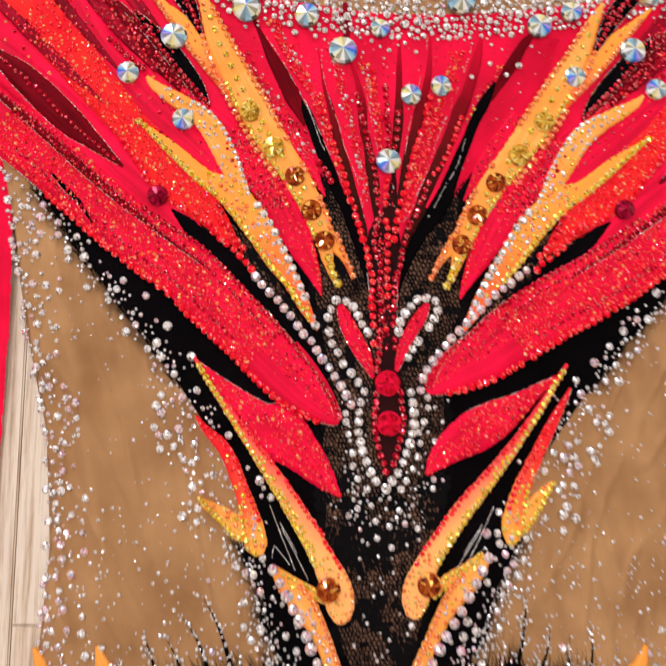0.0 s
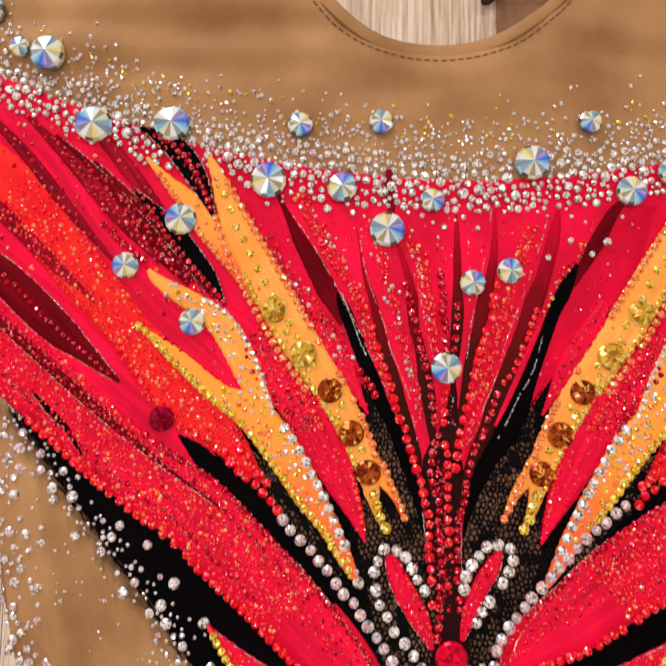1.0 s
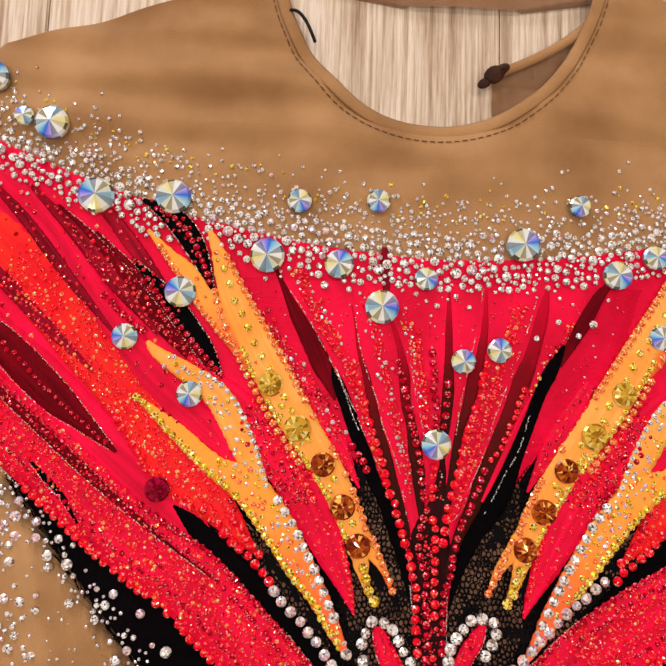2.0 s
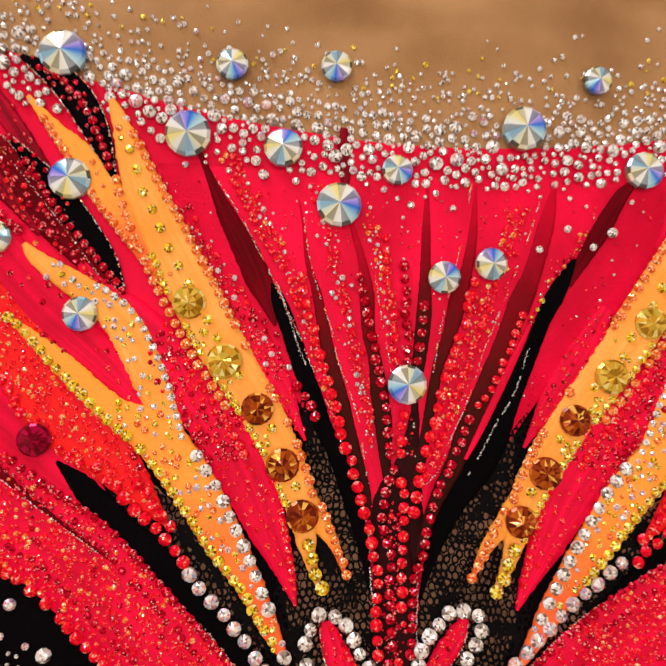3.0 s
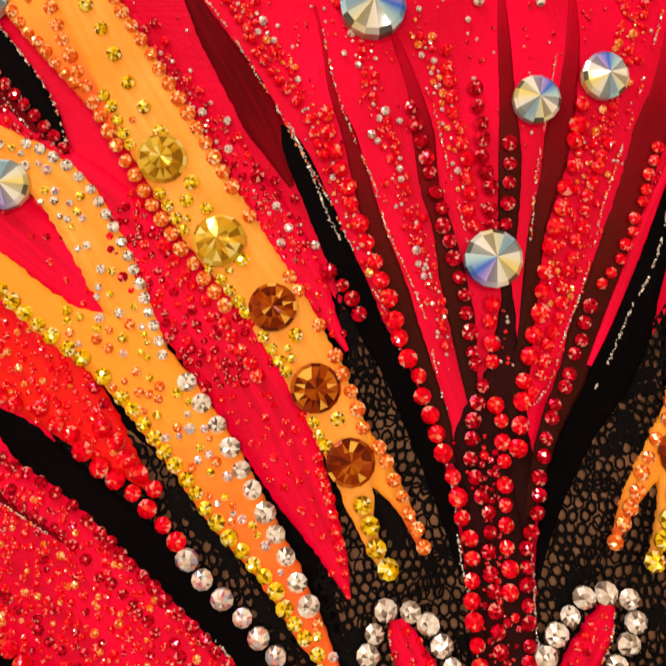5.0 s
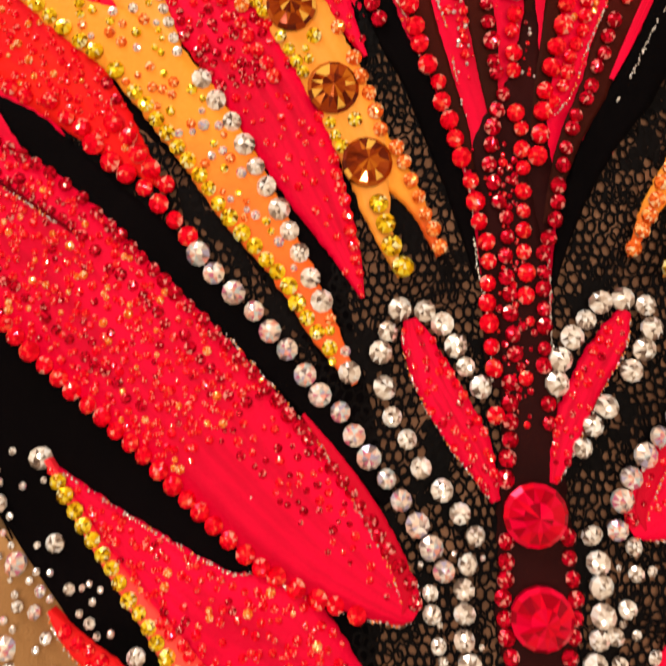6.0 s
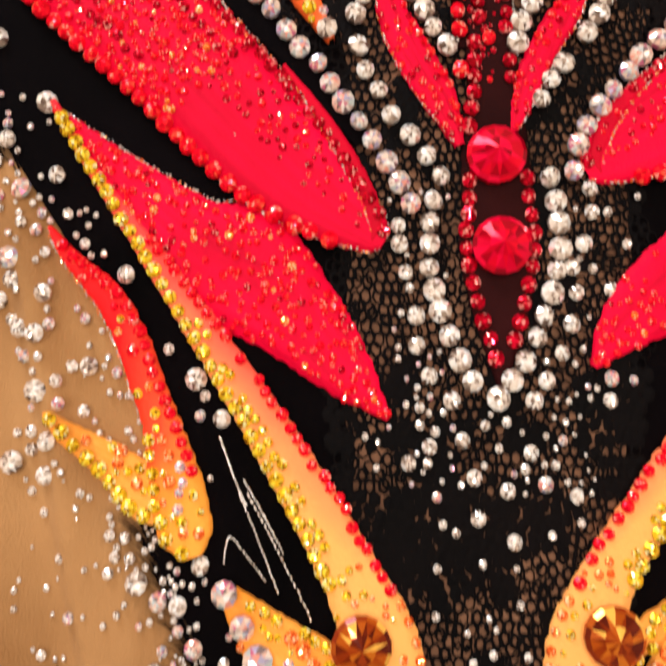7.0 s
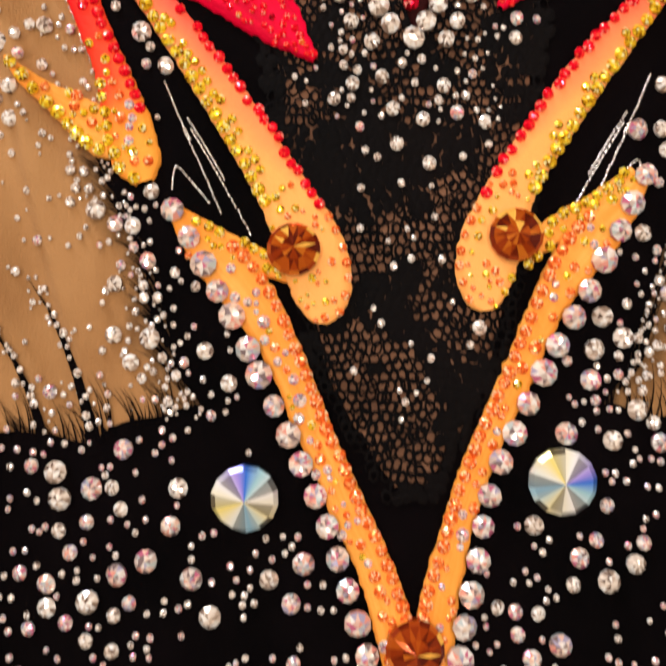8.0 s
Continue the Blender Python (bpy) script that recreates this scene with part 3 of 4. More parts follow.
knot.to_mesh(KNOT)
knot.free()
KNOT.materials.append(BROWN)
KNOT.shade_smooth()
part("closure_knot", KNOT, leotard, "dark brown knotted loop of the back opening").location = (0.0285, 0.3925, 0.0075)
tube("hanging_loop", [(-80 + 14 * s, 424 - 4 * s - 13 * s * s, 6 + 4 * math.sin(math.pi * s)) for s in np.linspace(0, 1, 14)], 0.9, DARK, leotard, "black elastic hanging loop", 1.0)
for flip in (False, True):
    Feather("sleeve", RED, [(-258, 330, 40), (-264, 250, 40), (-264, 150, 47), (-260, 60, 43), (-258, -60, 36)], -8, leotard, "red satin sleeve", flip, 4)

# ---- the black ground and the lace ----
sheet("black_panel", BLACK, -112, 205, EDGE, lambda y: 2 * axis(y) - EDGE(y), 0.7, leotard, "black velvet ground", 90, 70, hang=False)


def ground(name, mat, x0, x1, low, high, lift, label):
    """Cloth laid out column by column between a lower and an upper edge."""
    verts, faces, n, m = [], [], 180, 24
    for i in range(n + 1):
        x = x0 + (x1 - x0) * i / n
        for j in range(m + 1):
            y = low(x) + (high(x) - low(x)) * j / m
            verts.append((x, y, surf(x, y) + lift))
    for i in range(n):
        for j in range(m):
            k = i * (m + 1) + j
            faces.append((k, k + m + 1, k + m + 2, k + 1))
    return part(name, mesh(name, verts, faces, mat), leotard, label)


def chest_line(x):
    return 293 + 0.00098 * (x - 10) ** 2


def hem_top(x):
    return -88 + 9 * noise.noise((x / 16, 2.2, 0)) - 0.0006 * x * x


ground("hip_panel", BLACK, -186, 186, lambda x: -190, hem_top, 0.5, "black velvet hip panel with feathered top")
ground("chest_panel", RED, -262, 262, lambda x: min(200, 126 + 1.5 * abs(x - 4)), chest_line, 0.9, "red satin chest ground")


BRUSHED = []
for root, reach in ((-83, 50), (-96, 40), (-110, 27), (-124, 31), (-139, 22), (-152, 27)):
    lean = radians(99 + rng.uniform(-4, 4))
    BRUSHED.append((root, hem_top(root) - 4, lean, reach))
    BRUSHED.append((2 * axis(-85) - root, hem_top(2 * axis(-85) - root) - 4, math.pi - lean - 0.25, reach * rng.uniform(0.8, 1.1)))


def strokes():
    """Hair-fine tapered black strokes that feather the edge of the velvet into the nude cloth."""
    verts, faces = [], []
    for k in range(1500):
        if k < len(BRUSHED):                     # broad tongues rising from the hip panel
            x, y, ang, long = BRUSHED[k]
        elif k % 5 < 3:
            y = rng.choice((rng.uniform(-85, -14), rng.uniform(62, 178)))
            x, ang, long = EDGE(y) + rng.uniform(-3, 3), radians(rng.gauss(118, 6)), rng.uniform(7, 30) * (0.5 if y < 0 else 1)
            x = x if k % 2 else 2 * axis(y) - x
            ang = ang if k % 2 else math.pi - ang
        else:
            x = rng.uniform(-184, 184)
            y, ang, long = hem_top(x) - 2, radians(rng.gauss(100 if x < 0 else 80, 12)), rng.uniform(4, 17)
        w, n0, steps = 1.7 * long / 46 if k < len(BRUSHED) else rng.uniform(0.1, 0.34), len(verts), 5
        for i in range(steps + 1):
            s = i / steps
            px, py = x + math.cos(ang + 0.25 * s) * long * s, y + math.sin(ang + 0.25 * s) * long * s
            q = w * (1 - s) + 0.03
            z = surf(px, py) + 0.75
            verts.extend([(px - math.sin(ang) * q, py + math.cos(ang) * q, z), (px + math.sin(ang) * q, py - math.cos(ang) * q, z)])
        for i in range(steps):
            a = n0 + 2 * i
            faces.append((a, a + 1, a + 3, a + 2))
    return part("feathered_edge", mesh("feathered_edge", verts, faces, BLACK), leotard, "fine black brushed strokes", "stuff")


strokes()


def sprayed(flip, low, high):
    """Black dye sprayed thinly over the nude cloth along the edge of the velvet."""
    verts, faces, uvs, n, m = [], [], [], 110, 10
    for i in range(n + 1):
        y = low + (high - low) * i / n
        for j in range(m + 1):
            x = EDGE(y) + 2 - 17 * j / m
            x = 2 * axis(y) - x if flip else x
            verts.append((x, y, surf(x, y) + 0.35))
            uvs.append((j / m, i / n))
    for i in range(n):
        for j in range(m):
            k = i * (m + 1) + j
            faces.append((k, k + 1, k + m + 2, k + m + 1))
    return part("sprayed_edge", mesh("sprayed_edge", verts, faces, SPRAY, uvs), leotard, "thin black sprayed dye")


for low, high in ((-95, -18), (66, 178)):
    sprayed(False, low, high), sprayed(True, low, high)

LACE = [(4, 193, 40), (3, 182, 41), (2, 150, 41), (1, 118, 44), (0, 85, 36), (0, 50, 36), (-1, 20, 36), (-2, -15, 33), (-2, -50, 28), (-2, -80, 21), (-2, -98, 11), (-2, -108, 4)]
lining = Feather("lace_lining", LINING, LACE, 2.6, leotard, "brown lining seen through lace", dome=0.1)


def lace(fe):
    """Black net of uneven six-sided holes, closed to solid flowers in places."""
    verts, faces = [], []
    dx, dy = 2.3, 3.3
    for i in range(-60, 61):
        for j in range(-44, 84):
            cx, cy = i * dx * 1.0 + (dx / 2 if j % 2 else 0), j * dy * 0.78
            s = np.argmin(np.abs(fe.line[:, 1] - cy))
            if abs(cx - fe.line[s, 0]) > fe.line[s, 2] + 3 or cy > fe.line[:, 1].max() + 4 or cy < fe.line[:, 1].min() - 4:
                continue
            swirl = 1.1 * noise.noise((cx / 17, cy / 17, 1.0))
            bx, by = cx + 2.2 * noise.noise((cx / 9, cy / 9, 5)), cy + 2.2 * noise.noise((cx / 9, cy / 9, 8))
            solid = noise.noise((cx / 13, cy / 13, 2.7)) + 0.35 * noise.noise((cx / 5, cy / 5, 6)) > (0.18 if cy > -10 else -0.06)
            hole = 0.0 if solid else rng.uniform(0.5, 0.86)
            swirl += rng.gauss(0, 0.22)
            bx, by = bx + rng.gauss(0, 0.28), by + rng.gauss(0, 0.35)
            z = surf(bx, by) + 1.15
            n0 = len(verts)
            for r in (1.2, hole):
                for k in range(6):
                    a = math.pi / 6 + k * math.pi / 3
                    ox, oy = r * dx * 0.577 * math.cos(a), r * dy * 0.55 * math.sin(a)
                    verts.append((bx + ox * math.cos(swirl) - oy * math.sin(swirl), by + ox * math.sin(swirl) + oy * math.cos(swirl), z + (0.25 if r == hole else 0) + rng.uniform(0, 0.1)))
            for k in range(6):
                faces.append((n0 + k, n0 + (k + 1) % 6, n0 + 6 + (k + 1) % 6, n0 + 6 + k))
    return part("lace_net", mesh("lace_net", verts, faces, NET), leotard, "black lace net with solid flowers", "stuff")


lace(lining)
for flip in (False, True):
    lace(Feather("lace_lining", LINING, [(-108, 164, 3), (-96, 154, 8), (-80, 136, 9), (-66, 118, 7), (-52, 101, 5)], 2.6, leotard, "", flip, 0.1))

# ---- the red fan between the golden feathers ----
fan = Feather("fan_panel", RED, [(-1, 100, 6), (-1, 118, 8), (-2, 147, 12), (-2, 165, 17), (-2, 182, 32), (0, 196, 49), (2, 233, 78), (4, 262, 96), (4, 280, 104)], 5, leotard, "red satin chest fan", dome=0.3)
Feather("fan_base", BODY, [(-3, 98, 6.2), (-3, 106, 6.7), (-2, 119, 7.4), (-2, 130, 8.6), (-1, 142, 9.7), (-2, 154, 10.1), (0, 164, 7.3), (1, 171, 4.2), (3, 183, 2.8), (4, 196, 0.5)], 6.2, leotard, "dark brown foot of the fan", dome=0.3)
fan_dark = []
for key, mat, stations, layer in (
        ("maroon_stripe", MAROON, [(-84, 290, 0.6), (-77, 275, 1.6), (-70, 261, 3.6), (-63, 249, 4.8), (-57, 237, 5.1), (-53, 228, 3.0), (-50, 220, 0.6)], 7),
        ("black_stripe", BLACK, [(-52, 236, 0.5), (-49, 229, 2.9), (-44, 217, 3.4), (-39, 204, 3.6), (-34, 192, 3.6), (-30, 182, 3.4), (-25, 173, 3.4), (-20, 159, 3.1), (-16, 147, 2.6), (-13, 135, 1.7), (-11, 124, 0.5)], 8),
        ("maroon_stripe", STRIPE, [(-43, 268, 0.4), (-41, 258, 0.8), (-39, 245, 1.3), (-35, 233, 1.8), (-32, 220, 2.4), (-29, 208, 2.6), (-25, 196, 2.9), (-22, 184, 3.2), (-18, 172, 2.6), (-14, 160, 1.9), (-12, 150, 0.9)], 7),
        ("maroon_stripe", STRIPE, [(-24, 264, 0.6), (-21, 255, 1.8), (-18, 245, 2.4), (-16, 233, 2.9), (-15, 220, 2.6), (-12, 208, 2.6), (-10, 196, 3.4), (-8, 184, 3.4), (-7, 172, 2.2), (-6, 160, 0.6)], 7),
        ("crimson_stripe", CRIMSON, [(-27, 298, 1.4), (-27, 289, 2.4), (-26, 280, 2.2), (-26, 272, 1.1)], 7),
        ("maroon_stripe", STRIPE, [(6, 276, 0.8), (6, 258, 2.4), (6, 243, 2.9), (6, 228, 3.0), (5, 214, 2.9), (4, 203, 2.2), (3, 190, 1.0)], 7),
        ("maroon_stripe", STRIPE, [(25, 278, 0.4), (24, 258, 2.5), (22, 245, 3.4), (19, 233, 3.6), (16, 220, 2.9), (12, 208, 2.2), (10, 196, 2.2), (8, 183, 2.0), (6, 171, 2.1), (3, 160, 0.8)], 7),
        ("maroon_stripe", STRIPE, [(56, 280, 0.8), (53, 265, 4.3), (48, 246, 5.0), (43, 233, 4.6), (38, 220, 4.0), (34, 208, 4.7), (29, 196, 4.5), (23, 183, 3.9), (19, 171, 3.6), (13, 159, 2.9), (9, 148, 2.0), (6, 137, 1.1)], 7),
        ("black_stripe", BLACK, [(64, 251, 0.7), (58, 239, 3.4), (52, 227, 3.2), (47, 214, 3.2), (39, 195, 4.4), (35, 183, 5.0), (29, 171, 5.4), (21, 159, 4.2), (15, 148, 3.4), (10, 134, 1.8), (7, 122, 0.5)], 8),
        ("crimson_stripe", RED, [(47, 225, 0.6), (39, 208, 1.6), (34, 196, 1.4), (28, 183, 1.2), (23, 173, 0.6)], 9),
        ("maroon_stripe", MAROON, [(88, 283, 2), (82, 276, 4), (74, 262, 5), (67, 250, 3.5), (62, 240, 0.8)], 7)):
    stations = [(x, y, w * (0.72 if y > 240 and key == "maroon_stripe" and x > -50 else 1)) for x, y, w in stations]
    fan_dark.append(Feather(key, mat, stations, layer, leotard, "", dome=0.15, rag=0.4))


def on_dark(x, y):
    """Whether a place lies on one of the dark stripes of the fan."""
    for fe in fan_dark:
        d = np.hypot(fe.line[:, 0] - x, fe.line[:, 1] - y)
        k = int(d.argmin())
        if d[k] < fe.line[k, 2] + 0.3:
            return True
    return False


body = Feather("butterfly_body", BODY, [(0, 152, 0.8), (0, 142, 3), (0, 128, 5.5), (0, 112, 6.6), (1, 91, 6.5), (1, 76, 8.3), (2, 57, 9.3), (2, 45, 10.0), (2, 29, 6.6), (2, 12, 1.0)], 7.5, leotard, "dark red jewelled butterfly body", dome=0.4)

# ---- paired feathers and flames ----
for flip in (False, True):
    F = lambda name, mat, st, layer, label="", dome=0.4: Feather(name, mat, st, layer, leotard, label, flip, dome)
    # the two sides differ a little low down: the right one is given as it lies
    pick = lambda left, right: [(2 * axis(q[1]) - q[0], *q[1:]) for q in right] if flip else left
    wing = F("red_wing", RED, [(-262, 300, 40), (-225, 285, 52), (-180, 250, 48), (-145, 218, 36), (-122, 196, 24), (-106, 180, 10), (-98, 172, 1)], 3, "red satin wing ground", 0.3)
    redtop = F("red_feather", RED, [(-230, 325, 14), (-200, 300, 13), (-168, 257, 12.9), (-137, 225, 10.7), (-108, 200, 6.8), (-96, 186, 1)], 6)
    redup = F("orange_red_feather", ORANGE_RED, [(-228, 300, 14), (-201, 275, 15), (-173, 242, 12.9), (-150, 215, 10.8), (-126, 188, 14.5), (-107, 169, 9.5), (-95, 156, 5), (-86, 146, 0.8)], 7)
    F("red_feather", RED, [(-246, 268, 10), (-200, 230, 13), (-160, 194, 12), (-137, 174, 11), (-122, 161, 9), (-110, 150, 6), (-97, 138, 1)], 5.8)
    m1 = F("maroon_stripe", MAROON, [(-238, 262, 2), (-215, 244, 8), (-189, 220, 8.5), (-172, 206, 5), (-155, 192, 0.8)], 8, "", 0.2)
    m2 = F("maroon_stripe", MAROON, [(-192, 312, 2), (-174, 294, 5), (-152, 270, 6), (-132, 250, 4), (-114, 232, 1)], 8, "", 0.2)
    m3 = F("maroon_stripe", MAROON, [(-172, 300, 1), (-152, 278, 4.5), (-136, 259, 5.5), (-120, 241, 4), (-108, 227, 1)], 8.3, "", 0.2)
    bs = F("black_stripe", BLACK, [(-153, 287, 0.8), (-142, 276, 3), (-131, 264, 5), (-115, 244, 4.2), (-106, 229, 0.8)], 9, "", 0.2)
    wedge = F("black_stripe", BLACK, [(-126, 167.5, 0.6), (-118, 160.5, 3.6), (-110, 152.5, 5.0), (-98, 141, 5.6), (-88, 132, 6.2), (-71, 116, 5), (-56, 101, 4), (-44, 87, 3), (-32, 72, 2)], 8, "", 0.2)
    small = F("black_stripe", BLACK, [(-196, 187, 0.6), (-188, 179, 1.6), (-179, 170, 1.5), (-171, 158, 0.6)], 11, "", 0.2)
    band = F("red_band", RED, pick([(-262, 240, 16), (-238, 224, 16), (-201, 198, 17), (-150, 155, 16.5), (-119, 134, 17.5), (-101, 117, 17.5), (-79, 96, 16.6), (-60, 76, 15.4), (-48, 64, 13.4), (-38, 55.5, 9.6), (-32, 51, 7.0), (-28, 47.5, 4.2), (-26.5, 46.5, 1.5)],
        [(275, 236, 17), (215, 196, 18), (168, 160, 18.5), (128, 132, 19), (98, 115, 19), (73, 98, 18), (58, 87, 16), (46, 80, 14), (36, 74, 11), (29, 69, 7.5), (25, 66, 4), (23.5, 65, 1.5)]), 9, "wide red band thick with rhinestones")
    rim = F("crimson_stripe", WINE, pick([(-52, 92, 0.5), (-43, 80, 1.6), (-35.5, 68, 2.2), (-30.5, 58.5, 2.2), (-28.5, 51, 1.6), (-29.5, 47, 0.3)],
        [(47, 97, 0.5), (38, 89, 1.6), (31, 81, 2.2), (27.5, 74, 2.2), (26, 69, 1.6), (27, 65, 0.3)]), 10, "", 0.2)
    tip = F("red_feather", RED, [(-66, 232, 3), (-56, 213, 5.5), (-47, 198, 4.5), (-42, 188, 2.5), (-37, 178, 0.5)], 6.6)
    redin = F("red_feather", RED, [(-122, 240, 2), (-114, 230, 5), (-97, 217, 6.6), (-82, 196, 9.0), (-70, 183, 10.4), (-57, 162, 9.8), (-49, 145, 7.2), (-42, 130, 3.5), (-38, 119, 0.5)], 8)
    second = F("red_feather", RED, pick([(-109, 80, 0.7), (-96, 68, 3.7), (-88, 60, 6.5), (-74, 47, 11.5), (-61, 40, 15.5), (-47, 28, 11.5), (-35, 15, 7.0), (-25, 4, 0.8)],
        [(101, 75, 0.7), (90, 67, 3.5), (78, 58, 7), (66, 50, 11), (54, 43, 12.5), (44, 37, 11), (36, 31, 8.5), (29, 24, 5), (24, 17, 0.8)]), 8)
    yel1 = F("golden_feather", YELLOW, [(-116, 304, 1), (-111, 293, 3.5), (-101, 268, 7.4), (-86, 240, 9.2), (-71, 214, 9.1), (-55, 190, 7.9), (-45, 172, 7.2), (-38, 155, 6), (-34, 137, 2.7), (-29, 124, 0.7)], 11, "golden satin feather with amber crystals")
    prong1 = F("golden_feather_prong", GOLDTIP, [(-146, 302, 1), (-135, 290, 3), (-124, 279, 5.5), (-114, 266, 6.1), (-99, 247, 5.2), (-88, 232, 3)], 10)
    tail1 = F("golden_feather_tail", GOLDTIP, [(-36, 158, 4), (-33, 152, 4.2), (-25, 141, 2.1), (-20, 129, 0.4)], 10)
    slit = F("black_stripe", BLACK, [(-149, 317, 1), (-132, 307, 5.5), (-121, 292, 5), (-112, 272, 0.8)], 12, "", 0.2)
    yel2 = F("golden_feather", GOLDTIP, [(-148, 220, 0.6), (-128, 204, 4.0), (-108, 187, 5.4), (-92, 178, 8.4), (-77, 160, 8.6), (-65, 141, 7.2), (-55, 126, 5.0), (-47, 111, 3.4), (-40, 99, 0.8)], 11, "golden satin feather edged in yellow stones")
    prong2 = F("golden_feather_prong", YELLOW, [(-143, 246, 1), (-137, 240, 3.2), (-116, 227, 5.6), (-105, 217, 6.8), (-94, 197, 6.5), (-84, 175, 4)], 10)
    lobe = F("flame_lobe", FLAME, pick([(-108, 49, 0.5), (-103, 42, 2.0), (-93, 32, 3.7), (-87, 22, 4.1), (-83, 12, 4.2), (-79, 2, 4.6), (-76, -8, 5.9), (-73.5, -18, 6.9), (-71.5, -24, 5.8), (-70, -28.5, 2.2)],
        [(109, 68, 0.5), (98, 47, 3), (88, 27, 3.8), (79, 8, 5), (75, -9, 6.5), (74, -16, 5.5), (73, -22, 2)]), 9, "red to yellow dyed flame")
    lobe_b = F("flame_prong", YELLOW, pick([(-105, 4, 0.5), (-100, -1, 2.4), (-92, -6.5, 4.2), (-85, -12, 5.8), (-79, -17, 5.2), (-75, -20, 3)],
        [(99, 14, 0.5), (95, 10, 2.4), (88, 2, 4.2), (82, -6, 5.2), (77, -13, 5), (75, -16, 3)]), 8)
    flame = F("long_flame", LONGFLAME, pick([(-110, 82, 0.8), (-100, 66, 1.5), (-90, 52, 2.2), (-78, 36, 3.6), (-66, 19, 4.6), (-53, 0, 5.6), (-41, -19, 6.4), (-33, -33, 7.2), (-27, -45, 8.8), (-24.5, -54, 8.6), (-24, -60, 7.0), (-24.2, -64, 4.6), (-24.4, -66, 1.6)],
                                               [(107, 82, 0.8), (100, 71, 1.5), (90, 55, 2.2), (76, 35, 3.2), (61, 16, 4.4), (46, -2, 5.6), (33, -20, 6.0), (25, -33, 6.6), (20.5, -44, 8.2), (18.5, -52, 8.0), (18, -58, 6.2), (18.3, -61.5, 4.0), (18.5, -63.2, 1.4)]), 10, "coral to gold dyed flame with amber crystal")
    vee = F("golden_v_arm", YELLOW, pick([(-63, -35, 1.2), (-57, -42.5, 4.2), (-49, -51, 6.8), (-42.5, -59, 6.6), (-36, -70, 5.4), (-31, -81, 4.8), (-27, -92, 4.8), (-22, -103, 4.5), (-18, -113, 4.7), (-13, -124, 4.8), (-9, -135, 5.0), (-6, -147, 5.0), (-3, -165, 5), (-2, -190, 5)],
                                         [(61, -27, 1.2), (55, -35.5, 4.2), (47.5, -43.5, 6.4), (41, -51.5, 6.0), (35.5, -60, 4.8), (30, -71, 4.3), (25, -82, 4.2), (20, -92, 4.0), (15, -103, 3.9), (11, -114, 3.9), (8, -124, 4.1), (5, -135, 4.8), (3, -147, 5.0), (1, -165, 5), (-1, -190, 5)]), 9, "orange arm edged in clear stones")
    branch = F("golden_v_branch", YELLOW, pick([(-61, -37, 2.2), (-50, -44, 3.0), (-41, -49, 3.4), (-32, -53, 2.4)], [(58, -28, 2.2), (47, -36, 3.0), (37, -42, 3.4), (28, -50, 2.4)]), 8)
    F("hip_flame", YELLOW, [(-158, -78, 0.8), (-155, -87, 3.4), (-150, -102, 6), (-146, -130, 6), (-144, -150, 3)], 6, "small orange flame at the hip")
    F("hip_flame", YELLOW, [(-193, -80, 0.8), (-189, -89, 3.4), (-185, -104, 5), (-180, -130, 5), (-178, -150, 3)], 6, "small orange flame at the hip")
    petal = F("red_petal", RED, pick([(-27, 114, 1.6), (-25.5, 109, 3.6), (-22, 101, 4.8), (-16.5, 91, 5.0), (-12, 83, 4.2), (-7.5, 72, 1.2)], [(24, 116, 1.4), (20.5, 109, 3.6), (15.5, 101, 4.0), (11.5, 93, 3.8), (8.5, 85, 3.0), (6, 76, 1.0)]), 9, "red petal ringed in clear stones")

    for st in ([(-205, 322, 1), (-182, 299, 3.5), (-161, 275, 4), (-138, 250, 1)], [(-178, 322, 1), (-163, 306, 3.5), (-147, 286, 3.5), (-128, 262, 0.8)],
               [(-250, 305, 1), (-222, 280, 3.5), (-195, 254, 3.5), (-168, 230, 0.8)], [(-232, 330, 1), (-208, 306, 3), (-184, 277, 3), (-160, 250, 0.8)]):
        crease = F("crimson_stripe", CRIMSON, st, 8.6, "", 0.15)
        fill(crease, ["siam", "ruby"], 0.9, 3.4)
    seam = F("maroon_stripe", MAROON, [(-236, 238, 0.8), (-205, 213, 2.2), (-165, 179, 2.4), (-128, 150, 0.8), (-105, 134, 0.5)], 11.5, "", 0.15)
    edge_row(seam, -1, "siam", 1.1, 3.2, 0, 1, -0.6, single=False)

    # stones of this side, edge rows first
    for x, y, r in ((-82, 227, 6.2), (-68, 206, 6.6), (-55, 189, 6), (-45, 169, 6.2), (-37, 151, 6)):
        x, y = (2 * axis(y) - x, y) if flip else (x, y)
        big("topaz" if y > 200 else "amber", x, y, r, yel1.ob, "gold foiled crystal" if y > 200 else "amber foiled crystal", 4)
    big("amber", 26 if flip else -31, -44 if flip else -47, 6.9, flame.ob, "round amber crystal", 4.2)
    for at in ((-134, 175),):
        x = 2 * axis(at[1]) - at[0] if flip else at[0]
        big("garnet", x, at[1], 6, band.ob, "dark red crystal", 3.5)
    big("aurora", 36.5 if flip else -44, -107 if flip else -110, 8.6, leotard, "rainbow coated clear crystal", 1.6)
    line_row(pick([(-77, 129), (-68, 120), (-59, 111), (-50, 99), (-42, 90), (-35, 79), (-27, 69), (-20, 56)], [(83, 137), (62, 120), (45, 103), (34, 91), (28, 84), (23, 76), (20, 66)]), "rose", 2.75, 6.0, leotard, 3.2, flip=flip)
    line_row([(-33, 98), (-32, 92), (-25, 81), (-17, 70), (-12, 64)], "clear", 2.75, 6.2, leotard, 2.2, flip=flip)
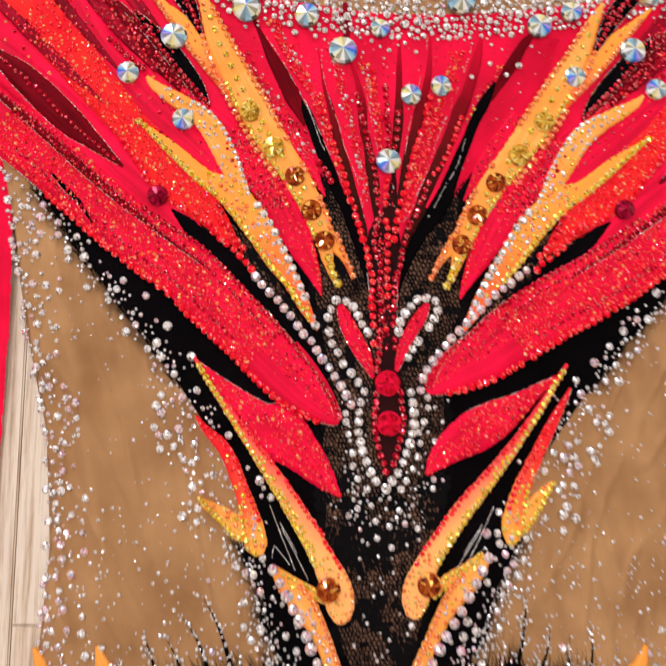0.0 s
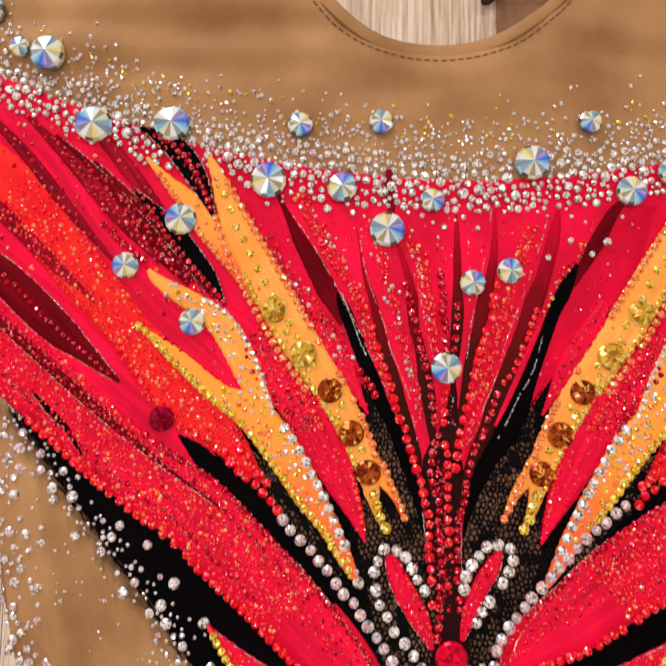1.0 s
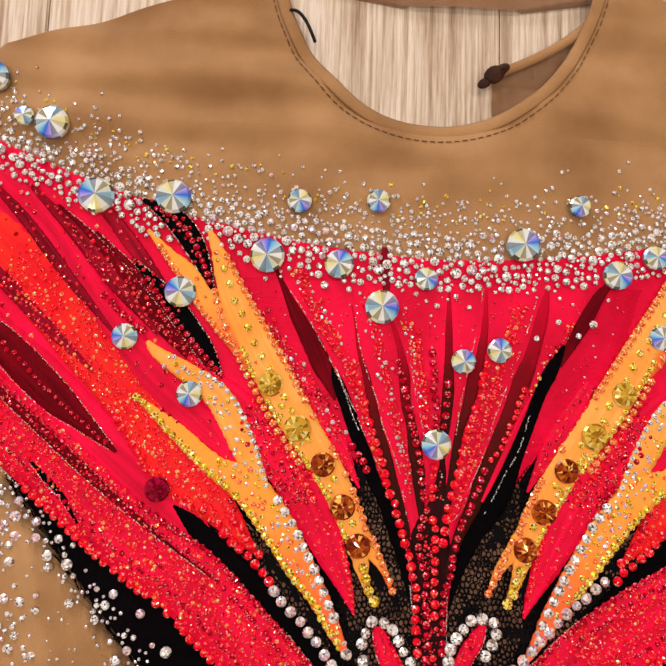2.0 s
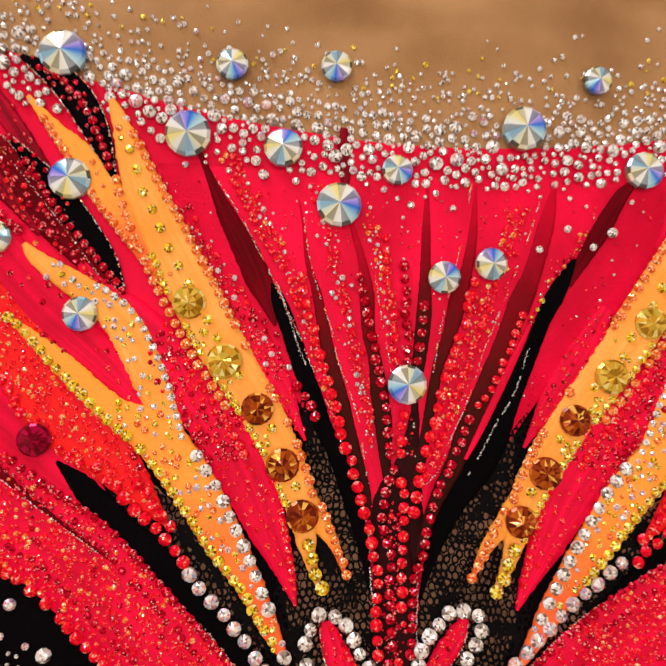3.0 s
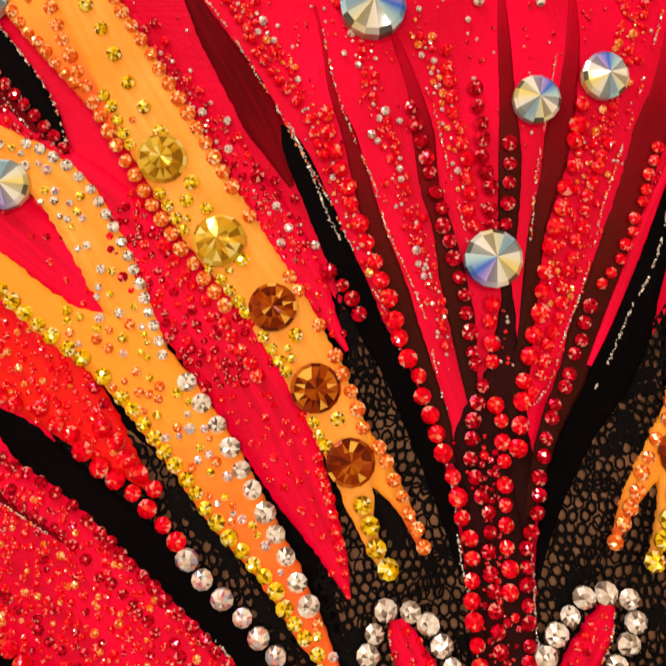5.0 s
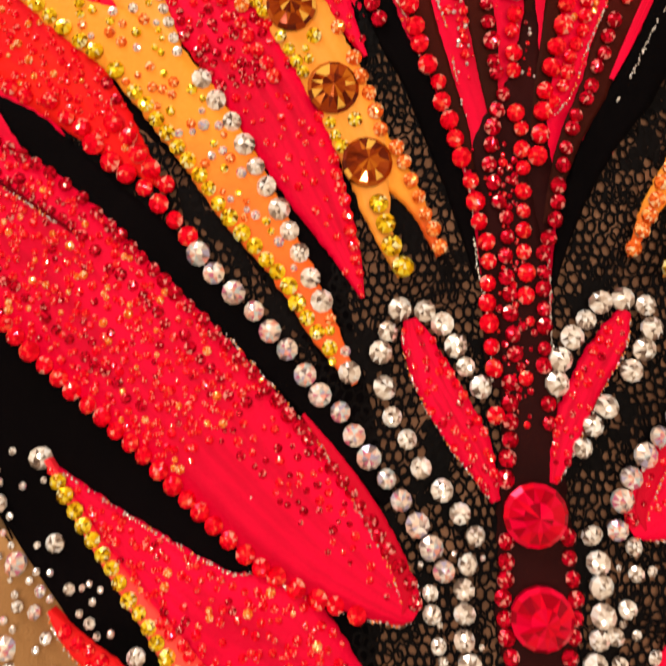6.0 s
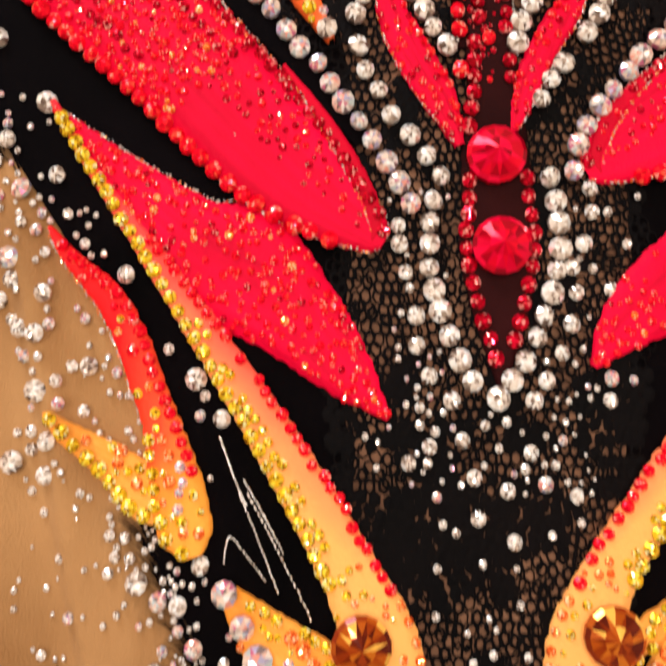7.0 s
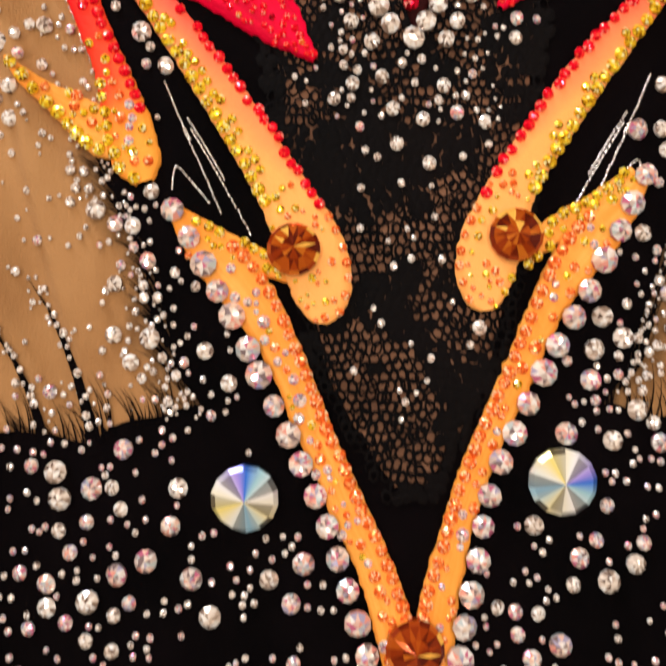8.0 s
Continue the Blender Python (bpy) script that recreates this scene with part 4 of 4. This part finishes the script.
    line_row([(-14, 58), (-15, 50), (-15, 40), (-12, 28), (-7, 16), (-2, 9)], "clear", 2.8, 5.5, leotard, 2.2, flip=flip)
    line_row([(-22, 62), (-23, 50), (-20, 38), (-17, 22), (-11, 8)], "clear", 2.1, 7, leotard, 2.0, flip=flip, jitter=0.9)
    line_row(pick([(-34, 106), (-32, 112), (-28, 117), (-23, 116), (-18, 111), (-15, 105), (-11, 98)], [(7, 99), (10, 109), (15, 115), (20, 119), (27, 118), (30, 113), (28.5, 107), (24.5, 102), (20, 96), (15.5, 89.5), (13, 84)]), "clear", 2.7, 5.3, leotard, 3.0, flip=flip)
    line_row(pick([(-62, -36), (-56, -47), (-51, -56), (-43, -72), (-34, -92), (-24, -115), (-17, -137), (-12, -156)], [(60, -29), (55, -39), (45, -57), (35, -74), (26, -91), (18, -109), (13, -132), (9, -150)]), "rose", 3.3, 8.0, vee.ob, 3.6, flip=flip, jitter=0.2)
    fill(vee, ["rose", "orange"], 1.4, 3.4, 0.05, 0.9, 0.0, 1.0)
    edge_row(vee, -1, "orange", 1.7, 3.6, 0.1, 0.9)
    edge_row(branch, -1, "citrine", 1.5, 3.2, 0, 0.9)
    edge_row(yel2, 1, "citrine", 2.0, 4.2, 0, 0.95)
    edge_row(yel2, -1, "clear", 2.5, 5.6, 0.5, 1, 0.6)
    line_row([(-36, 146), (-34, 139), (-32, 133), (-29, 126)], "citrine", 2.5, 5.2, yel1.ob, 4.6, flip=flip, jitter=0.2)
    line_row([(-30, 155), (-26, 145), (-23, 138), (-20, 131)], "orange", 1.9, 4.3, tail1.ob, 4.2, flip=flip, jitter=0.2)
    edge_row(flame, 1, "citrine", 1.8, 3.8, 0.02, 0.8)
    edge_row(flame, -1, "ruby", 1.5, 3.2, 0.25, 0.84, 0.6, jitter=0.35)
    edge_row(flame, -1, "orange", 1.2, 3.4, 0.8, 0.99, 0.9, single=False)
    edge_row(flame, 1, "citrine", 1.3, 2.9, 0.2, 0.8, 3.2, single=False, jitter=0.4)
    edge_row(lobe, -1, "ruby", 1.6, 3.4, 0.05, 0.8)
    edge_row(lobe_b, 1, "citrine", 1.8, 3.6, 0, 1)
    edge_row(lobe, 1, "citrine", 1.6, 3.6, 0.65, 1)
    fill(tip, ["ruby", "siam", "ruby"], 0.9, 2.6)
    edge_row(band, 1, "ruby", 2.2, 4.4, 0.3, 0.97, 0.3)
    edge_row(band, -1, "siam", 1.7, 4.0, 0.45, 1)
    edge_row(band, -1, "siam", 1.4, 3.3, 0.15, 0.8, 5.5, single=False, jitter=0.6)
    edge_row(band, 1, "siam", 1.3, 3.6, 0.2, 0.75, 6.5, single=False, jitter=0.6)
    line_row([(-112, 165), (-105, 160), (-96, 150), (-87, 142), (-79, 134)], "ruby", 2.4, 5.0, leotard, 2.9, flip=flip)
    line_row([(-97, 161), (-93, 157), (-89, 150), (-84, 146)], "ruby", 2.2, 4.8, leotard, 2.9, flip=flip)
    edge_row(redup, 1, "ruby", 2.0, 4.3, 0.55, 0.85)
    edge_row(redup, -1, "siam", 1.6, 4.0, 0.6, 1)
    edge_row(yel1, 1, "citrine", 1.6, 3.6, 0.3, 0.95)
    edge_row(yel1, -1, "orange", 1.9, 4.4, 0.08, 0.86, 0.5)
    edge_row(yel1, 1, "orange", 1.9, 4.2, 0.15, 0.62, -0.9)
    edge_row(yel1, 0, "citrine", 1.9, 7.5, 0.1, 0.9)
    fill(yel1, ["citrine"], 1.4, 3.0, 0.4, 0.72, 0.3, 1.0)
    fill(petal, ["ruby", "ruby", "siam"], 0.9, 2.5)
    edge_row(prong1, 1, "orange", 1.6, 3.4, 0.1, 1)
    edge_row(tail1, -1, "orange", 1.4, 3.0, 0.2, 1)
    edge_row(prong2, -1, "clear", 1.4, 3.6, 0.3, 1)
    edge_row(redin, 1, "siam", 1.6, 3.4, 0.34, 0.6)
    edge_row(redin, -1, "ruby", 1.5, 3.4, 0.3, 0.95)
    edge_row(slit, 0, "siam", 1.6, 3.6, 0.15, 0.95)
    line_row([(-166, 268), (-152, 257), (-145, 251)], "siam", 1.9, 4.2, leotard, 2.9, flip=flip, single=False, jitter=0.5)
    line_row([(-158, 272), (-146, 260), (-134, 250)], "siam", 1.8, 4.2, leotard, 2.9, flip=flip, single=False, jitter=0.5)
    edge_row(yel1, 1, "ruby", 1.7, 3.7, 0.5, 0.72, -2.9, single=False)
    edge_row(bs, 1, "siam", 1.6, 3.6, 0, 1)
    edge_row(m1, 0, "siam", 1.3, 3.6, 0.1, 0.95, single=False)
    edge_row(petal, -1, "ruby", 1.2, 3.0, 0.1, 0.9, single=False)
    # beaded outlines
    glitter(second, -1, 0.02, 0.6)
    glitter(m1, 1), glitter(m1, -1), glitter(seam, 1), glitter(small, 1), glitter(slit, -1), glitter(slit, 1), glitter(m3, -1), glitter(bs, -1), glitter(m2, -1)
    glitter(petal, 1), glitter(rim, 1, 0.1, 0.95, "orange")
    glitter(band, -1, 0.75, 1.0), glitter(band, 1, 0.9, 1.0), glitter(band, 1, 0.0, 0.3)
    glitter(lobe, 1, 0.0, 0.6), glitter(redtop, 1, 0.1, 0.9)
    # strewn stones
    fill(band, ["ruby"] * 14 + ["siam", "orange", "orange"], 0.9, 1.8, 0.15, 0.8)
    fill(band, ["ruby", "ruby", "orange"], 1.0, 4.2, 0.0, 0.3)
    fill(band, ["ruby", "ruby", "siam"], 0.9, 2.4, 0.78, 0.98, -1.0, 0.1)
    fill(second, ["ruby"] * 14 + ["orange", "siam"], 0.95, 1.9)
    fill(redup, ["ruby"] * 4 + ["orange"], 0.9, 1.95, 0.1, 1)
    fill(redtop, ["ruby", "siam"], 1.0, 5, 0.1, 1)
    fill(redin, ["siam", "siam", "ruby"], 1.1, 2.1, 0.25, 0.62)
    fill(redin, ["ruby"], 0.9, 2.9, 0.6, 1)
    fill(yel1, ["citrine", "orange", "citrine"], 1.2, 4.4, 0.05, 0.95)
    fill(yel2, ["orange", "citrine", "rose"], 1.15, 2.6, 0.3, 1)
    fill(prong2, ["clear", "rose", "citrine"], 1.1, 2.8, 0.15, 1)
    fill(prong1, ["orange", "citrine"], 1.1, 4.5, 0.1, 1)
    fill(lobe, ["orange", "ruby", "ruby", "citrine"], 1.25, 2.6, 0.15, 0.7)
    fill(lobe, ["orange", "citrine", "rose"], 1.3, 2.6, 0.65, 1)
    fill(branch, ["citrine"], 1.3, 2.5)
    fill(lobe_b, ["citrine", "citrine", "orange"], 1.3, 2.5)
    fill(vee, ["orange", "rose", "citrine"], 1.1, 2.7, 0.1, 0.9, -1, 0.7)
    fill(flame, ["orange", "citrine"], 0.95, 2.5, 0.78, 1)
    fill(flame, ["ruby", "orange", "citrine"], 1.0, 3.4, 0.05, 0.45)
    fill(m2, ["siam", "siam", "ruby"], 1.1, 2.6)
    fill(m3, ["siam"], 1.2, 2.4)
    fill(slit, ["siam"], 1.1, 2.6)
    # tiny pale stones that stand in for white glints on the pieces
    for fe, gap in ((band, 4.2), (second, 4.6), (redup, 4.6), (redin, 6), (yel1, 6), (yel2, 4.5), (lobe, 4.5), (flame, 6), (vee, 5)):
        fill(fe, ["clear", "clear", "rose"], 0.34, gap * 0.8)
    fill(wing, ["ruby", "siam", "orange"], 1.0, 5.5, 0.0, 0.8, keep=0.5)

    for points in ([(-65, -1), (-61, -11), (-58, -17)], [(-60, -14), (-55, -25), (-50, -37)], [(-58, -14), (-50, -28), (-42, -43)], [(-63, -30), (-62, -24), (-58, -28), (-53, -34)], [(-59, -11), (-54, -19), (-49, -28)]):
        run = [(2 * axis(y) - x if flip else x, y) for x, y in spline(points, 60)]
        pts = [(x + rng.gauss(0, 0.1), y, surf(x, y) + 1.0) for x, y in run]
        tube("silver_thread", pts, 0.3, SILVER, leotard, "silver embroidery thread", 1.0, gaps=True)

# ---- stones of the fan and the body ----
big("amber", -2, -147, 7.4, leotard, "round amber crystal", 4.2)
for y, r, key in ((69, 7.4, "crimson"), (46, 7.2, "crimson")):
    big(key, 1 if y > 60 else 2, y, r, body.ob, "round crimson crystal", 4.2)
for points, key, r in (
        ([(-41, 239), (-38, 225), (-34, 213), (-30, 201), (-26, 190), (-23, 178), (-19, 170), (-17, 161), (-14, 152), (-11, 140), (-9, 133), (-9, 122), (-8, 108), (-7, 92)], "ruby", 2.25),
        ([(-19, 240), (-15, 223), (-12, 212), (-10, 200), (-7, 189), (-6, 177), (-4, 167), (-7, 160), (-7, 148), (-4, 136), (-4, 122), (-3, 106)], "siam", 2.0),
        ([(-10, 255), (-8, 240), (-6, 228), (-5, 215), (-4, 209)], "ruby", 1.8),
        ([(-1, 189), (-1, 177), (-1, 164), (0, 158), (0, 143), (0, 129), (0, 116), (0, 100)], "ruby", 2.1),
        ([(-2, 245), (-1, 228), (0, 219), (0, 209)], "siam", 1.9),
        ([(6, 230), (5, 220), (4, 209)], "siam", 1.9),
        ([(25, 240), (23, 232), (20, 220), (17, 209), (13, 197), (11, 185), (7, 173), (5, 161), (4, 154), (1, 149)], "ruby", 2.4),
        ([(31, 230), (26, 219), (22, 205), (18, 194), (16, 185), (12, 176), (9, 167)], "ruby", 1.7),
        ([(44, 228), (39, 215), (33, 202), (28, 193)], "ruby", 1.6),
        ([(24, 188), (19, 174), (14, 163), (10, 150), (7, 137), (5, 129), (4, 118), (4, 104), (5, 90)], "siam", 1.9),
        ([(-69, 275), (-62, 264), (-55, 251), (-47, 240), (-42, 228)], "ruby", 1.4),
        ([(-67, 232), (-60, 225), (-55, 218), (-50, 210), (-45, 203), (-39, 196), (-34, 187)], "siam", 1.9)):
    line_row(points, key, r, r * 2.25, fan.ob, 2.9)
for points in ([(-75, 275), (-67, 264), (-62, 256), (-57, 247), (-52, 238), (-47, 228), (-42, 219), (-37, 208), (-32, 197), (-27, 187), (-24, 178)],
               [(-41, 260), (-38, 245), (-33, 230), (-29, 220), (-26, 208), (-21, 196), (-17, 184), (-15, 172), (-13, 163)],
               [(-15, 245), (-13, 240), (-11, 228), (-8, 215), (-6, 205)],
               [(23, 278), (21, 263), (18, 248), (15, 235), (12, 220), (10, 205)],
               [(51, 278), (48, 266), (43, 251), (37, 235), (33, 224), (29, 214), (25, 200), (21, 189), (17, 180), (13, 169), (9, 164)]):
    cord(points, fan.ob)
for points in ([(46, 215), (41, 198), (34, 186), (29, 176), (24, 167)], [(-14, 154), (-12, 141), (-11, 127), (-9, 116), (-8, 100)], [(6, 128), (6, 112), (7, 96)],
               [(-50, 236), (-46, 226), (-42, 215), (-38, 206)]):
    cord(points, fan.ob, ("clear",))

for side in (1, -1):
    edge_row(body, side, "siam", 2.0, 4.4, 0.1, 0.97)
# red fingers thick with small stones: a middle line, half width and count each
for points, wide, count, keys in (
        ([(-88, 262), (-80, 250), (-72, 238), (-64, 226), (-56, 214), (-48, 203)], 4.5, 420, ("ruby", "ruby", "siam", "rose")),
        ([(-70, 284), (-58, 262), (-50, 250), (-43, 236), (-38, 222), (-33, 208), (-28, 194), (-24, 182)], 2.6, 480, ("ruby", "ruby", "ruby", "orange", "rose")),
        ([(-36, 274), (-32, 258), (-29, 245), (-25, 230), (-21, 215), (-18, 203), (-14, 190), (-12, 178)], 2.2, 420, ("ruby", "ruby", "ruby", "rose")),
        ([(-16, 262), (-12, 246), (-8, 230), (-5, 214)], 2.2, 130, ("ruby", "orange", "rose")),
        ([(42, 270), (36, 250), (31, 236), (27, 224), (23, 212), (19, 200), (16, 190)], 3.2, 430, ("ruby", "ruby", "ruby", "orange")),
        ([(70, 262), (60, 246), (52, 233), (45, 223), (38, 213)], 2.4, 170, ("ruby", "orange", "citrine", "siam")),
        ([(-4, 156), (-3, 140), (-2, 124), (-2, 106), (-2, 92)], 3.4, 260, ("siam", "siam", "ruby"))):
    line = spline(points, 80)
    for _ in range(count):
        x, y = line[rng.randrange(81)] + (rng.gauss(0, wide * 0.6), rng.gauss(0, 1.2))
        if y < 160 or not on_dark(x, y):
            stone(rng.choice(keys), x, y, surf(x, y) + 2.3, rng.choice((0.45, 0.6, 0.9, 1.2)), fan.ob, False)
for _ in range(520):                          # fine grit all over the fan
    x, y = fan.at(rng.uniform(0.4, 0.97), rng.uniform(-0.97, 0.97))
    if not on_dark(x, y):
        stone(rng.choice(("ruby", "ruby", "siam", "rose")), x, y, surf(x, y) + 2.0, rng.uniform(0.3, 0.6), fan.ob, False)

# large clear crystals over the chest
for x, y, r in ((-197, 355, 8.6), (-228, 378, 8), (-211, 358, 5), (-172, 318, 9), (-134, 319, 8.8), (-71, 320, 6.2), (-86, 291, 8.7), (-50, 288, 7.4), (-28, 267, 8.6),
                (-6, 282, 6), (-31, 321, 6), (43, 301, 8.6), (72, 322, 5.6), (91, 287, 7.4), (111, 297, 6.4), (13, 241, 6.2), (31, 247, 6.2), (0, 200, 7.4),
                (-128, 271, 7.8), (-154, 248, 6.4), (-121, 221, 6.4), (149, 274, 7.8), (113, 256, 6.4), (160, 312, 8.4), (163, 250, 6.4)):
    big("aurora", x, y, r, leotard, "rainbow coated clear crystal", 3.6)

# ---- strewn clear stones: the neckline, the black borders, the sides and the hips ----


for _ in range(6500):
    x, d = rng.uniform(-262, 262), rng.uniform(-16, 13)
    y = chest_line(x) + d
    if abs(d) > 8 and rng.random() < 0.45:
        continue
    stone("clear" if rng.random() < 0.88 else "rose", x, y, surf(x, y) + (2.3 if d < 0 else 0.6), rng.uniform(1.3, 2.8) if abs(d) < 9 else rng.uniform(1.1, 2.0), leotard, False, 1.0)
for _ in range(4500):
    x = rng.uniform(-262, 262)
    d = rng.gauss(2, 11)
    y = chest_line(x) + d
    r = rng.choice((0.8, 1.0, 1.3)) if d < 12 else rng.uniform(0.6, 1.3)
    if d < -12 and rng.random() < 0.75:
        continue
    stone("clear" if rng.random() < 0.88 else "rose", x, y, surf(x, y) + (2.3 if d < 0 else 0.5), r, leotard, False, 1.0)
for _ in range(420):
    x = rng.uniform(-262, 262)
    y = chest_line(x) + 20 + abs(rng.gauss(0, 9))
    stone(rng.choice(("clear", "clear", "citrine")), x, y, surf(x, y) + 0.3, rng.uniform(0.6, 1.25), leotard, False)
for _ in range(60):                           # a few larger ones strewn down the fan
    x, y = rng.uniform(-70, 90), rng.uniform(252, 282)
    stone("clear", x, y, surf(x, y) + 2.6, rng.choice((0.8, 1.5, 2.0)), leotard, False, 1.5)
for flip in (False, True):
    place = lambda x, y: ((2 * axis(y) - x) if flip else x)
    for _ in range(620):                      # black borders
        y = rng.uniform(-90, 175)
        d = rng.gauss(0, 7)
        x = place(EDGE(y) + d, y)
        stone("clear" if rng.random() < 0.7 else "rose", x, y, surf(x, y) + 1.0, rng.choice((0.8, 0.9, 1.4, 2.2, 2.7)), leotard, False, 1.05)
    for _ in range(420):                      # sides of the body
        y = rng.uniform(-100, 190)
        x = place(SIDE(y) + abs(rng.gauss(3, 8)), y)
        stone("clear" if rng.random() < 0.6 else "rose", x, y, surf(x, y) + 0.3, rng.choice((0.9, 1.3, 1.9, 2.4)), leotard, False)
    for _ in range(110):                      # beside the flame lobes
        x, y = rng.uniform(-132, -92), rng.uniform(-14, 58)
        if x < -92 - (y + 14) * 0.28 and x > EDGE(y) - 34:
            stone("clear" if rng.random() < 0.7 else "rose", place(x, y), y, surf(place(x, y), y) + 0.6, rng.choice((0.9, 1.6, 2.2, 2.7)), leotard, False)
    for _ in range(330):
        y = rng.choice((rng.uniform(-90, 170), rng.uniform(-90, 0)))
        x = place(rng.uniform(SIDE(y), EDGE(y)), y)
        stone("clear", x, y, surf(x, y) + 0.3, rng.choice((0.45, 0.6, 0.8, 1.1)), leotard, False)
    for x0, y0, lean, reach in BRUSHED[int(flip)::2]:    # strewn along the brushed tongues
        for _ in range(int(reach * 0.8)):
            far = rng.uniform(0.1, 1.05) * reach
            x, y = x0 + math.cos(lean + 0.25 * far / reach) * far + rng.gauss(0, 1.3), y0 + math.sin(lean + 0.25 * far / reach) * far
            stone("clear", x, y, surf(x, y) + 0.9, rng.choice((0.5, 0.7, 0.9, 1.2)), leotard, False)
    for _ in range(170):                      # dust along the edge of the velvet
        y = rng.uniform(-90, -15)
        x = place(EDGE(y) - abs(rng.gauss(0, 6)), y)
        stone("clear", x, y, surf(x, y) + 0.9, rng.choice((0.5, 0.7, 0.9, 1.4)), leotard, False)
    for _ in range(1250):                     # hips
        y, x = rng.uniform(-185, -78), rng.uniform(-180, -6)
        if y < -60 - 0.0 and x > -66 + (-35 - y) * 0.52 - 8:
            continue
        x = place(x, y)
        r = rng.choice((0.85, 0.9, 0.95, 1.0, 1.9, 2.5, 2.9))
        stone("clear" if rng.random() < 0.4 else "rose", x, y, surf(x, y) + 0.9, r, leotard, False, 1.15)
    for _ in range(170):                      # round the butterfly's tail
        x, y = rng.gauss(-14, 8), rng.uniform(-15, 60)
        if x > -10 and y > 8:
            continue
        stone("clear" if rng.random() < 0.8 else "rose", place(x, y), y, surf(x, y) + 1.6, rng.choice((0.7, 0.9, 1.3, 1.9)), leotard, False, 1.1)
for _ in range(70):
    x, y = rng.gauss(0, 14), rng.uniform(-95, 5)
    stone("clear", x, y, surf(x, y) + 1.6, rng.choice((0.8, 1.1, 1.9)), leotard, False, 1.6)
finish_fields()
